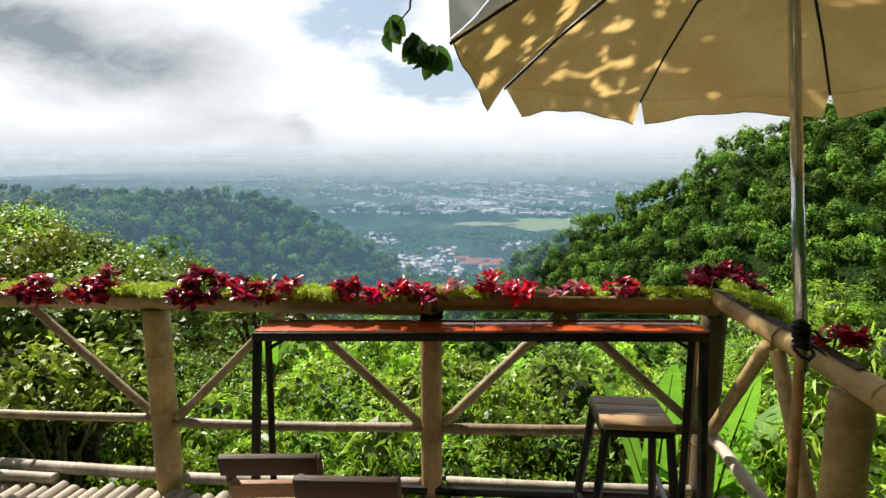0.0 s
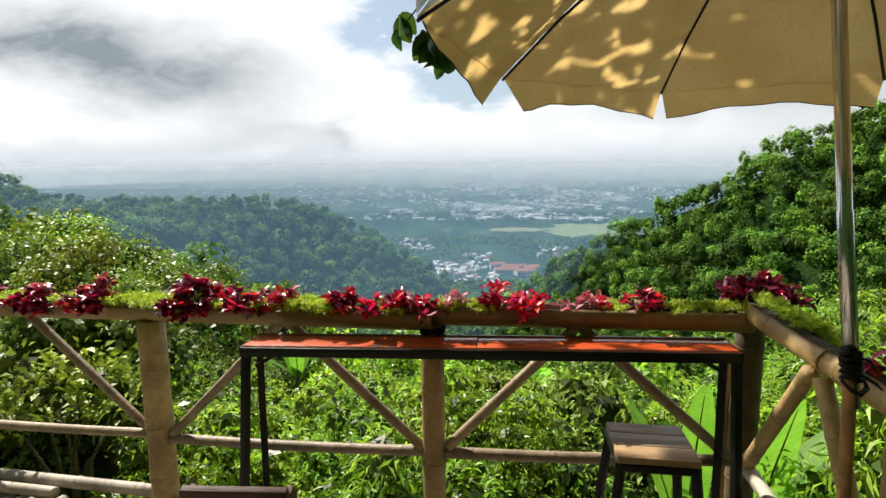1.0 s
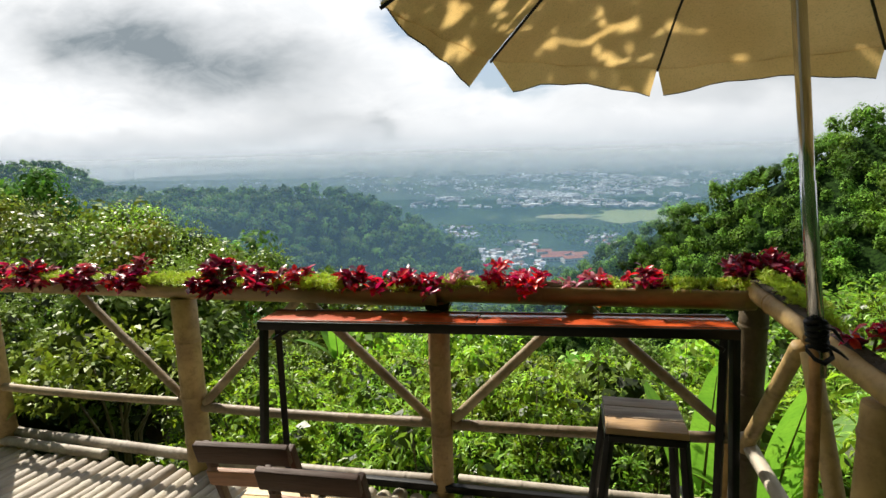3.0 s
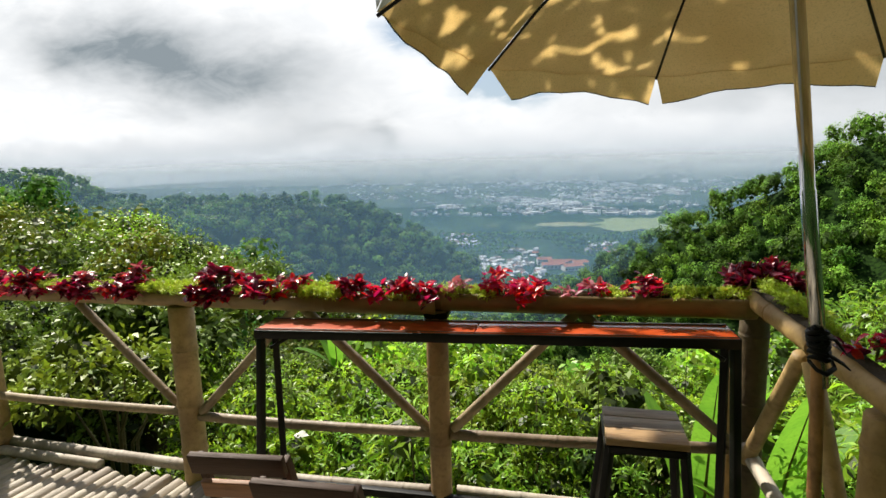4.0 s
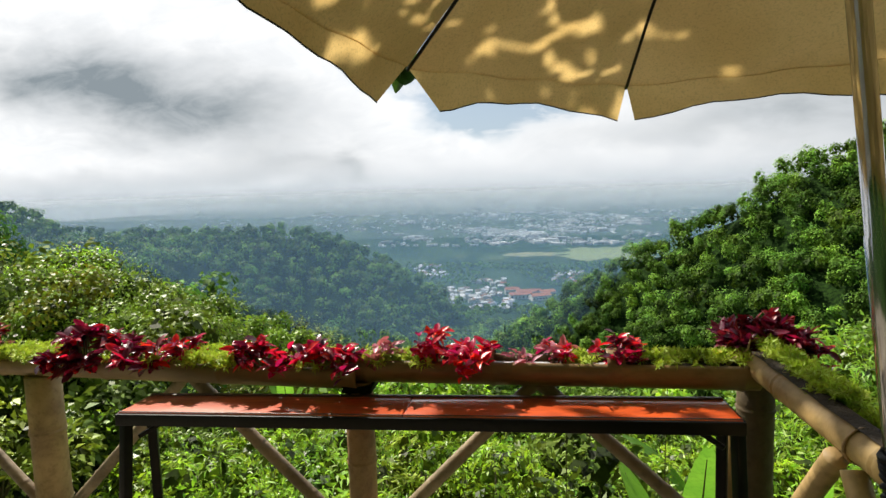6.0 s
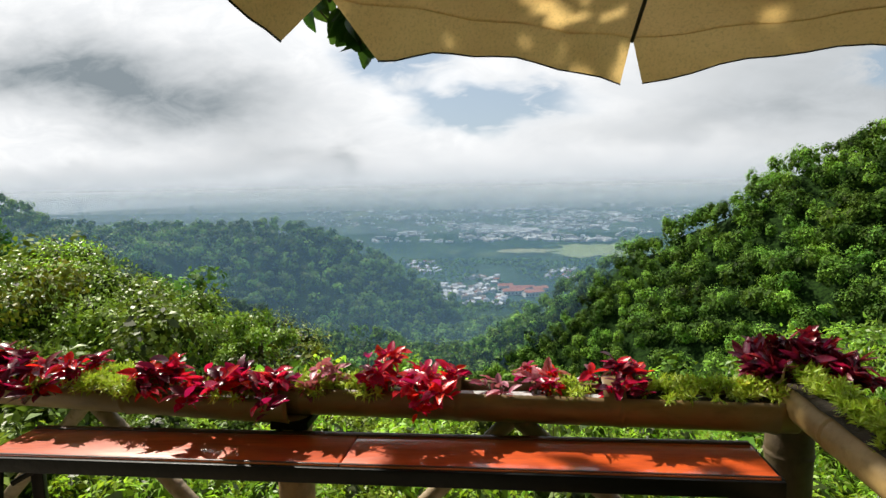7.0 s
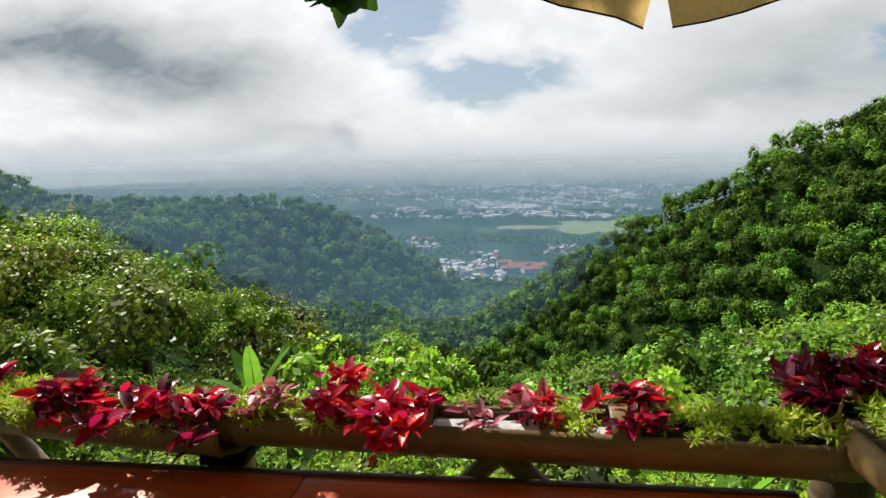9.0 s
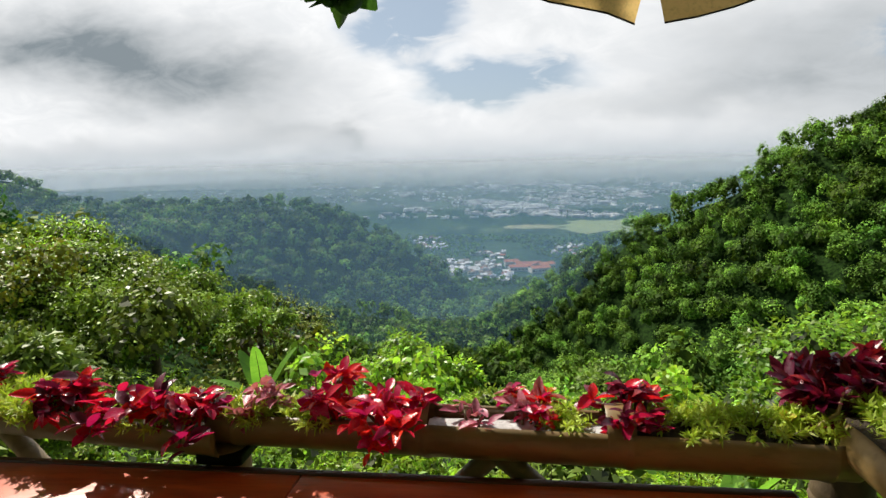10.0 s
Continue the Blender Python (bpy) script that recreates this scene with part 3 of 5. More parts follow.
def build_town():
    rng = random.Random(21)
    kinds = [house_kind(rng.uniform(9, 17), rng.uniform(8, 12), rng.uniform(3.5, 7), rng.uniform(1.5, 3), ROOFS[i % 4 if i < 5 else 0]) for i in range(7)]
    spots = []
    for n, (x0, x1), (y0, y1), lean in ((105, (-105, 45), (985, 1210), -0.25), (34, (-210, -125), (1380, 1640), -0.2), (26, (130, 215), (1290, 1450), 0.1), (14, (-60, 20), (1230, 1330), 0)):
        for _ in range(n):
            y = rng.uniform(y0, y1)
            spots.append((rng.uniform(x0, x1) + lean * (y - y0), y))
    for i, (x, y) in enumerate(spots):
        m = pose(x, y, float(land(x, y)), 0, 0, rng.choice((0, 15, 90, 70, 40)) + rng.uniform(-8, 8))
        ob = kinds[i % 7]
        if i < 7:
            ob.matrix_basis = m
        else:
            copy_thing(ob, m)
    # long red-roofed halls
    for x, y, w, d, h, turn in ((46, 1105, 46, 20, 9, 12), (84, 1090, 40, 22, 10, 20), (64, 1140, 52, 18, 9, 8), (100, 1130, 34, 20, 10, 30), (30, 1150, 30, 16, 12, 10)):
        hall = thing("hall", "long distant hall with a rust-red pitched roof", "building", "red-roofed halls", at=(x, y, float(land(x, y))), turn=turn)
        part("wall", slab((-w / 2, -d / 2, -3), (w / 2, d / 2, h), 0), WALL, hall, smooth=False)
        part("roof", gable(w, d, h, 4, 1), ROOFS[2], hall, smooth=False)
        for i in range(6):
            wx = -w / 2 + (i + 0.5) * w / 6
            part("window", slab((wx - 1.5, -d / 2 - 0.1, 3), (wx + 1.5, -d / 2 + 0.1, 6), 0), GLASS_DARK, hall, smooth=False)
    # the far city
    bm = bmesh.new()
    for _ in range(3600):
        y = 2120 + 1800 * rng.random() ** 1.15
        u = rng.gauss(0.02, 0.28)
        if rng.random() < 0.35:
            u = rng.gauss(0.1, 0.1)
        x = u * y
        if 1640 < y < 2100 and 90 < x < 600:
            continue
        if float(wave(x, y, 210) + 0.8 * wave(x + 90, y, 75)) < rng.uniform(-0.35, 0.5):
            continue
        big = rng.random() < 0.10
        w, d, h = (rng.uniform(30, 65), rng.uniform(20, 35), rng.uniform(7, 11)) if big else (rng.uniform(8, 20), rng.uniform(8, 18), rng.uniform(4, 9))
        z = float(land(x, y))
        slab((-w / 2, -d / 2, -6), (w / 2, d / 2, h), 0, bm, pose(x, y, z, 0, 0, rng.uniform(-25, 25)))
    tagged(part("distant_city", bm, CITY, smooth=False), "pale scattered buildings of a hazy distant city", "city", kind="stuff")
    wood_patch("plain_woodland", "dark blue-green tree belts on the plain", (-420, 420), (780, 1660), 21, 2, 9, 6.5, (7, 12), (6, 10), 15,
               lambda x, y: (np.abs(x) < 0.32 * y) & (wave(x + 40, y * 0.6, 90) + 0.5 * wave(x, y, 30) > np.where(y < 1230, 0.1, -0.35)) & ~((np.abs(x + 30) < 130) & (y > 975) & (y < 1215)), 0.9, (0.6, 1.2, 0.1), within=(5, 0.8))


CITY = material("pale_city_walls", (0.85, 0.85, 0.84), (0.34, 0.35, 0.36), 0.6, scale=0.013, fine=0.05, bump=0, where="Position", rand=0.8, island=True)
build_town()


def build_haze():
    # upright sheets whose blue and grey colours paint in the haze of distance
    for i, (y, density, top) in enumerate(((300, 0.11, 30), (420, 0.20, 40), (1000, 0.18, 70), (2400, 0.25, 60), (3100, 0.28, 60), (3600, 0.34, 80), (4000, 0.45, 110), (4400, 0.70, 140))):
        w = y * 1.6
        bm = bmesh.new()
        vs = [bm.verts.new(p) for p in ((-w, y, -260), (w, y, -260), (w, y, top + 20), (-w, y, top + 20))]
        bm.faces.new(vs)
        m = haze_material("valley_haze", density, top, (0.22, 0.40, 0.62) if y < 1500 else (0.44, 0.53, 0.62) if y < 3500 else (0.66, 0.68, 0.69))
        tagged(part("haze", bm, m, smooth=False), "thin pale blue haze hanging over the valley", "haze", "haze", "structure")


build_haze()

# ---- deck and fence ----
RNG = random.Random(5)


def line_y(x):
    """The line on which the fence stands; it bends back beyond the middle post."""
    return -0.01 - 0.185 * x if x < 0.05 else -0.019 - 0.05 * (x - 0.05)


def floor_z(x):
    """Height of the deck, which sags towards its far corner."""
    return float(step_between(x, ((-5.0, -0.30), (-2.8, -0.205), (-1.4, -0.105), (0.15, 0.050), (2.0, 0.055))))


def on_line(x, z, dy=0.0):
    return (x, line_y(x) + dy, z)


def build_fence():
    fence = thing("fence", "weathered bamboo fence with posts, diagonal braces and rails", "fence")
    for x, r, top in ((-4.35, 0.07, 0.80), (-2.90, 0.072, 0.83), (-1.27, 0.068, 0.885), (0.16, 0.052, 0.955)):
        part("post", culm(on_line(x + 0.008, -1.6), on_line(x - 0.012, top), r, r * 0.97, 0.3, RNG), BAMBOO, fence)
    part("post", culm((1.462, -0.05, -1.5), (1.455, -0.045, 0.985), 0.058, 0.055, 0.3, RNG), BAMBOO_DARK, fence, "corner bamboo post in a darker, shaded tone")
    part("post", culm((1.40, 0.03, -1.2), (1.425, 0.04, 0.82), 0.030, 0.028, 0.26, RNG), BAMBOO_GOLD, fence, "golden yellow slim bamboo post")
    part("post", culm((1.395, -1.02, -1.6), (1.425, -0.95, 0.965), 0.066, 0.060, 0.33, RNG), BAMBOO_GOLD, fence, "thick golden bamboo post")
    # low rails
    for x0, z0, x1, z1 in ((-4.33, 0.10, -2.93, 0.17), (-2.87, 0.178, -1.32, 0.282), (-1.215, 0.268, 0.115, 0.374), (0.205, 0.372, 1.42, 0.412)):
        part("rail", culm(on_line(x0, z0), on_line(x1, z1), 0.026, 0.024, 0.33, RNG, 0.006), BAMBOO_RAIL, fence)
    part("rail", culm((1.425, -0.11, 0.43), (1.40, -0.90, 0.36), 0.028, 0.026, 0.33, RNG), BAMBOO_GREY, fence)
    # diagonal braces
    for x0, z0, x1, z1 in ((-2.06, 0.87, -1.34, 0.30), (-1.20, 0.295, -0.57, 0.92),
                           (-0.54, 0.935, 0.10, 0.392), (0.215, 0.40, 0.775, 0.988), (0.745, 0.988, 1.41, 0.405)):
        part("brace", culm(on_line(x0, z0), on_line(x1, z1), 0.024, 0.022, 0.3, RNG), BAMBOO_RAIL, fence)
    part("brace", culm((1.415, -0.15, 0.40), (1.385, -0.58, 0.985), 0.028, 0.026, 0.3, RNG), BAMBOO, fence)
    part("brace", culm((1.385, -0.64, 0.985), (1.392, -0.90, 0.50), 0.026, 0.026, 0.3, RNG), BAMBOO, fence)
    # sill logs on the deck's edge
    for x0, x1, dy, up, r in ((-4.6, -1.36, 0.045, 0.028, 0.036), (-4.5, -1.98, -0.03, 0.012, 0.034), (-1.185, 0.10, 0.01, 0.030, 0.030), (0.225, 1.40, 0.02, 0.030, 0.028)):
        part("sill_log", culm(on_line(x0, floor_z(x0) + up, dy), on_line(x1, floor_z(x1) + up, dy), r, r * 0.92, 0.4, RNG, 0.004), BAMBOO_GREY, fence)
    part("sill_log", culm((1.53, -0.12, 0.05), (1.56, -2.4, 0.03), 0.05, 0.045, 0.35, RNG), BAMBOO_GREY, fence)
    return fence


build_fence()


def trough(x0, x1, z, r, y0=-0.05, z1=None, nodes=()):
    """A bamboo pipe cut open along its top, with wall thickness."""
    z1 = z1 or z
    bm = bmesh.new()
    cuts = [x0, x0 + 0.006]
    for n in nodes:
        cuts += [n - 0.018, n - 0.006, n, n + 0.004, n + 0.012, n + 0.026]
    cuts += [x1 - 0.006, x1]
    cuts = sorted(c for c in cuts if x0 <= c <= x1)
    a0, a1, count = radians(150), radians(390), 18
    rows = []
    for c in cuts:
        k = 1.0
        for n in nodes:
            k = max(k, 1 + 0.07 * math.exp(-((c - n) / 0.008) ** 2))
        f = (c - x0) / (x1 - x0)
        row = []
        for s, list_of in ((1.0, range(count + 1)), (0.86, range(count, -1, -1))):
            for j in list_of:
                w = a0 + (a1 - a0) * j / count
                row.append(bm.verts.new((c, y0 + math.cos(w) * r * k * s, z + (z1 - z) * f + math.sin(w) * r * k * s)))
        rows.append(row)
    m = len(rows[0])
    for p, q in zip(rows, rows[1:]):
        for j in range(m):
            bm.faces.new((p[j], q[j], q[(j + 1) % m], p[(j + 1) % m]))
    bm.faces.new(rows[0][::-1])
    bm.faces.new(rows[-1])
    bmesh.ops.triangulate(bm, faces=[f for f in bm.faces if len(f.verts) > 4])
    bmesh.ops.recalc_face_normals(bm, faces=bm.faces)
    return bm


def hoop(x, w, z, r, y0=0.0):
    """The closed ring left standing over a node."""
    return tube([(x - w / 2, y0, z), (x - w / 2 + 0.004, y0, z), (x, y0, z), (x + w / 2 - 0.004, y0, z), (x + w / 2, y0, z)], [r * 0.99, r * 1.02, r * 1.04, r * 1.02, r * 0.99], 20, cap=False)


def soil(x0, x1, y0, z, r, name, mat, parent):
    bm = bmesh.new()
    rows = []
    n = max(4, int((x1 - x0) / 0.04))
    for i in range(n + 1):
        x = x0 + (x1 - x0) * i / n
        rows.append([bm.verts.new((x, y0 + r * 0.84 * t, z + 0.012 * (1 - t * t) + RNG.uniform(-0.006, 0.006))) for t in (-1, -0.5, 0, 0.5, 1)])
    for p, q in zip(rows, rows[1:]):
        for j in range(4):
            bm.faces.new((p[j], q[j], q[j + 1], p[j + 1]))
    part(name, bm, mat, parent)


def left_axis(x):
    """Height of the middle of the sagging pipe."""
    return 0.983 + 0.037 * x


def right_axis(x):
    return 1.009 + 0.011 * x


def build_planters():
    left = thing("bamboo_planter", "long bamboo pipe planter cut open and filled with plants", "planter", "bamboo planters", at=(0.16, line_y(0.0) - 0.03, left_axis(0.16)), turn=-10.5)
    left.matrix_basis = left.matrix_basis @ pose(0, 0, 0, 0, -2.1, 0)
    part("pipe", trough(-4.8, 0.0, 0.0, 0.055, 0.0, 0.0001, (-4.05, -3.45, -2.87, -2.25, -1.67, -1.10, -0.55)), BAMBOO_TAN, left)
    soil(-4.7, -0.04, 0.0, -0.006, 0.055, "soil", SOIL, left)
    right = thing("bamboo_planter", "golden brown bamboo pipe planter with a cut open top", "planter", "bamboo planters", at=(0.125, -0.004, right_axis(0.125)), turn=-4.1)
    right.matrix_basis = right.matrix_basis @ pose(0, 0, 0, 0, -0.63, 0)
    r = 0.060
    part("pipe", trough(0.0, 1.31, 0.0, r, 0.0, 0.0001, (0.06, 0.495, 0.905, 1.26)), BAMBOO_PIPE, right)
    part("hoop", hoop(0.475, 0.05, 0.002, r), BAMBOO_PIPE, right, "closed bamboo ring bridging the cut")
    part("hoop", hoop(0.885, 0.055, 0.004, r), BAMBOO_PIPE, right, "closed bamboo ring bridging the cut")
    part("end_wall", tube([(0.003, 0, 0), (0.009, 0, 0)], [r * 0.92, r * 0.92], 20), BAMBOO_PIPE, right)
    soil(0.015, 0.455, 0.0, 0.002, r, "soil", SOIL, right)
    soil(0.915, 1.30, 0.0, 0.006, r, "soil", SOIL, right)
    soil(0.495, 0.86, 0.0, 0.002, r, "lining", FILM, right)
    side = thing("bamboo_planter", "side bamboo pipe planter running back beside the deck", "planter", "bamboo planters")
    part("pipe", culm((1.430, -0.09, 1.047), (1.375, -2.6, 0.955), 0.041, 0.045, 0.42, RNG), BAMBOO_GOLD, side)
    bm = bmesh.new()
    rows = []
    for i in range(19):
        y = -0.10 - 0.05 * i
        rows.append([bm.verts.new((1.432 - 0.0011 * i + k * 0.024, y, 1.091 - 0.0018 * i - 0.004 * abs(k) + RNG.uniform(-0.002, 0.003))) for k in (-1, 0, 1)])
    for p, q in zip(rows, rows[1:]):
        for j in range(2):
            bm.faces.new((p[j], q[j], q[j + 1], p[j + 1]))
    part("soil", bm, SOIL, side)
    for y in (-0.62, -1.32):
        cx, cz = 1.43 + 0.022 * (y + 0.09), 1.047 + 0.0367 * (y + 0.09)
        part("tie", tube([(cx + 0.045 * math.cos(w), y + 0.004 * math.sin(2 * w), cz + 0.045 * math.sin(w)) for w in [k * 0.45 for k in range(15)]], [0.004] * 15, 6), WOOD_BROWN, side, "bast tie round the pipe")
    # black rest between the pipes and the post
    rest = thing("support_block", "black block propping the pipe on the post", "block")
    part("block", slab((0.10, -0.075, 0.928), (0.205, 0.03, 0.952), 0.004), RUBBER, rest)
    part("wedge", slab((0.12, -0.072, 0.895), (0.185, -0.035, 0.928), 0.004), RUBBER, rest)


build_planters()


def build_table():
    t = thing("bar_table", "narrow bar table with a worn orange-red top on black steel legs", "table")
    turn = Matrix.Translation((0.370, -0.165, 0.002)) @ Matrix.Rotation(radians(-2.7), 4, "Z") @ Matrix.Rotation(radians(-1.3), 4, "Y")
    top = 0.925
    for x0, x1 in ((-0.966, -0.006), (-0.003, 0.966)):
        part("tabletop", slab((x0, -0.088, top - 0.022), (x1, 0.088, top), 0.003, None, turn), TABLE_RED, t)
    part("edge_strip", slab((-0.966, 0.066, top - 0.01), (0.966, 0.0855, top + 0.0035), 0.002, None, turn), TABLE_EDGE, t, "dark edge strip")
    part("edge_strip", slab((-0.966, -0.0855, top - 0.01), (0.966, -0.079, top + 0.002), 0.001, None, turn), TABLE_EDGE, t, "dark edge strip")
    for s in (-1, 1):
        part("apron", slab((-0.971, s * 0.092 - 0.006, top - 0.042), (0.971, s * 0.092 + 0.006, top - 0.004), 0.002, None, turn), TABLE_EDGE if s > 0 else STEEL_BLACK, t)
        part("apron", slab((s * 0.968 - 0.006, -0.086, top - 0.042), (s * 0.968 + 0.006, 0.086, top - 0.004), 0.002, None, turn), STEEL_BLACK, t)
        for f, foot in ((-1, -0.13), (1, 0.10)):
            p, q = turn @ Vector((s * 0.961, f * 0.06, top - 0.03)), turn @ Vector((s * 0.983 - 0.018, foot, 0.05 - 0.012 * s))
            part("leg", beam(p, q, 0.030), STEEL_BLACK, t)
        part("brace", beam(turn @ Vector((s * 0.93, -0.05, top - 0.1)), turn @ Vector((s * 0.80, 0.05, top - 0.03)), 0.014), STEEL_BLACK, t)
    part("foot_bar", beam(turn @ Vector((-0.975, 0.10, 0.085)), turn @ Vector((0.94, 0.10, 0.048)), 0.032, 0.036), STEEL_BLACK, t)
    for s in (-1, 1):
        part("foot_bar", slab((s * 0.965 - 0.033, -0.14, 0.052 - 0.018 * s), (s * 0.965 - 0.005, 0.085, 0.078 - 0.018 * s), 0.003, None, turn), STEEL_BLACK, t)


build_table()


def build_stool():
    s = thing("bar_stool", "square bar stool with grey-brown wood seat, sky sheen in its colour, and black legs", "stool")
    m = Matrix.Translation((0.955, -0.44, -0.046)) @ Matrix.Rotation(radians(-4), 4, "Z") @ Matrix.Diagonal((1.06, 1.06, 1.0, 1))
    for i, (y0, y1) in enumerate(((-0.122, -0.040), (-0.037, 0.045), (0.048, 0.122))):
        # grey back boards beside a brown front one: reflected sky put into the colour
        part("seat_board", slab((-0.125, y0, 0.690), (0.125, y1, 0.714), 0.003, None, m), WOOD_GREY if i else WOOD_BROWN, s)
    for a, b in (((-0.118, -0.115), (0.118, -0.115)), ((-0.118, 0.115), (0.118, 0.115)), ((-0.118, -0.115), (-0.118, 0.115)), ((0.118, -0.115), (0.118, 0.115))):
        part("seat_frame", beam(m @ Vector((*a, 0.676)), m @ Vector((*b, 0.676)), 0.024), STEEL_BLACK, s)
    for x in (-1, 1):
        for y in (-1, 1):
            part("leg", beam(m @ Vector((x * 0.112, y * 0.11, 0.68)), m @ Vector((x * 0.165, y * 0.165, 0.085)), 0.026), STEEL_BLACK, s)
    for a, b in (((-0.148, -0.148), (0.148, -0.148)), ((-0.148, 0.148), (0.148, 0.148))):
        part("stretcher", beam(m @ Vector((*a, 0.25)), m @ Vector((*b, 0.25)), 0.018), STEEL_BLACK, s)
    part("stretcher", beam(m @ Vector((-0.148, 0.148, 0.25)), m @ Vector((-0.148, -0.148, 0.25)), 0.018), STEEL_BLACK, s)


build_stool()


def build_chair(at, turn):
    c = thing("chair", "low chair with brown wooden back boards and pale wood seat", "chair", "low chairs on the deck", at=at, turn=turn)
    part("backrest", slab((-0.155, -0.012, 0.0), (0.155, 0.012, 0.075), 0.004, None, pose(0, -0.185, 0.665, 18)), WOOD_DARK, c, "dark worn top back board")
    part("backrest", slab((-0.135, -0.010, 0.0), (0.135, 0.010, 0.065), 0.004, None, pose(0, -0.16, 0.570, 18)), WOOD_RED, c, "reddish brown lower back board")
    for s in (-1, 1):
        part("back_post", beam((s * 0.145, -0.165, 0.71), (s * 0.15, -0.03, 0.36), 0.02, 0.032), WOOD_DARK, c)
        part("leg", beam((s * 0.15, -0.03, 0.35), (s * 0.155, -0.06, 0.045), 0.024), STEEL_BLACK, c)
        part("leg", beam((s * 0.15, 0.22, 0.35), (s * 0.155, 0.24, 0.045), 0.024), STEEL_BLACK, c)
        part("seat_frame", beam((s * 0.15, -0.03, 0.345), (s * 0.15, 0.23, 0.345), 0.024), STEEL_BLACK, c)
    for y in (-0.03, 0.22):
        part("seat_frame", beam((-0.14, y, 0.345), (0.14, y, 0.345), 0.022), STEEL_BLACK, c)
    for i in range(3):
        part("seat_board", slab((-0.16, -0.02 + i * 0.088, 0.358), (0.16, 0.065 + i * 0.088, 0.376), 0.003), WOOD_PALE, c)
    return c


build_chair((-0.345, -0.69, -0.02), 2)
build_chair((-0.065, -0.81, -0.02), -1)
plate = thing("metal_strip", "grey steel strip leaning beside the table leg", "strip")
part("strip", beam((1.24, -0.33, 0.05), (1.16, -0.22, 0.26), 0.035, 0.004), STEEL_GREY, plate)

UMB = Vector((1.10, -1.04, 0))


def hang_share(g, panel):
    """How far the valance hangs along a panel: deepest at the slits; one runs out to nothing at its torn corner."""
    share = 1 - 0.42 * math.sin(math.pi * g)
    return share * (1 - g ** 3.0) if panel == 1 else share


def build_umbrella():
    u = thing("parasol", "tan canvas parasol on a chrome pole tied to the fence", "umbrella")
    hub = Vector((1.052, -1.02, 2.36))
    foot = Vector((1.272, -1.0, 0.03))
    knee = Vector((1.222, -1.0, 1.15))
    part("lower_pole", culm(foot, knee, 0.0155, 0.015, 0.27, RNG), RUST, u, "rusty brown lower tube")
    part("pole", tube([knee - (hub - knee) * 0.08, knee.lerp(hub, 0.3), knee.lerp(hub, 0.302), hub + Vector((0, 0, 0.06))], [0.0165, 0.0165, 0.015, 0.015], 18), CHROME, u, "worn chrome upper pole")
    R, zr = 0.876, 1.893
    ends = []
    for i in range(8):
        w = radians(95.5 + 45 * i)
        ends.append(Vector((UMB.x + R * math.cos(w), UMB.y + R * math.sin(w), zr + 0.008 * math.sin(i * 2.1))))
        ends[-1].z += 0.42 * max(0.0, -1.20 - ends[-1].y) + (0.03 if i == 2 else 0)
    for i, e in enumerate(ends):
        mid = hub.lerp(e, 0.5) + Vector((0, 0, 0.035))
        pts = [hub + Vector((0, 0, -0.03)), hub.lerp(mid, 0.5) + Vector((0, 0, 0.0)), mid + Vector((0, 0, -0.012)), mid.lerp(e, 0.5) + Vector((0, 0, 0.004)), e + Vector((0, 0, -0.006))]
        part("rib", tube(pts, [0.0045] * 5, 6), STEEL_BLACK, u)
        brace_at = mid.copy()
        part("strut", tube([brace_at + Vector((0, 0, -0.01)), hub.lerp(knee, 0.13)], [0.004, 0.004], 6), STEEL_BLACK, u)
    part("hub", tube([hub + Vector((0, 0, -0.07)), hub + Vector((0, 0, -0.02)), hub + Vector((0, 0, 0.04))], [0.03, 0.034, 0.028], 16), RUBBER, u)
    part("runner", tube([hub.lerp(knee, 0.11), hub.lerp(knee, 0.15)], [0.03, 0.03], 16), RUBBER, u)
    rng = random.Random(8)
    for i in range(8):
        a, b = ends[i], ends[(i + 1) % 8]
        bm = bmesh.new()
        rows = []
        n, m = 12, 12
        for j in range(n + 1):
            f = j / n
            row = []
            for s in range(m + 1):
                g = s / m
                p = hub.lerp(a, f).lerp(hub.lerp(b, f), g)
                p.z += 0.035 * math.sin(math.pi * f) - 0.004 * f * math.sin(math.pi * g)
                p.z += 0.004 * math.sin(g * 19 + i) * f
                row.append(bm.verts.new(p))
            rows.append(row)
        for r0, r1 in zip(rows, rows[1:]):
            for s in range(m):
                bm.faces.new((r0[s], r0[s + 1], r1[s + 1], r1[s]))
        bmesh.ops.remove_doubles(bm, verts=bm.verts, dist=1e-4)
        mat = CANVAS_WHITE if i == 2 else CANVAS
        edge = [v.co.copy() for v in rows[-1] if v.is_valid]
        part("canopy_panel", bm, mat, u, "white canvas panel" if i == 2 else "")
        # hanging valance, slit at the ribs
        bm = bmesh.new()
        # one flap is turned up by the wind
        fall = 0.125 if i == 2 else -0.100
        out = ((a + b) / 2 - hub)
        out.z = 0
        out.normalize()
        rows = [[], [], [], []]
        side = (b - a).normalized()
        # the flaps beside two of the slits stand apart
        pull0, pull1 = (0.015, 0.02)
        if i == 1:
            pull0 = 0.085
        if i == 0:
            pull1 = 0.09
        for s, e in enumerate(edge):
            g = s / (len(edge) - 1)
            for j in range(4):
                f = j / 3
                shift = side * f * ((1 - g) ** 3 * pull0 - g ** 3 * pull1)
                wave_in = 0.02 * math.sin(g * 3.2 + i * 1.7) * f
                rows[j].append(bm.verts.new(e + shift + out * (wave_in + 0.02 * f) + Vector((0, 0, fall * f * hang_share(g, i) + 0.004))))
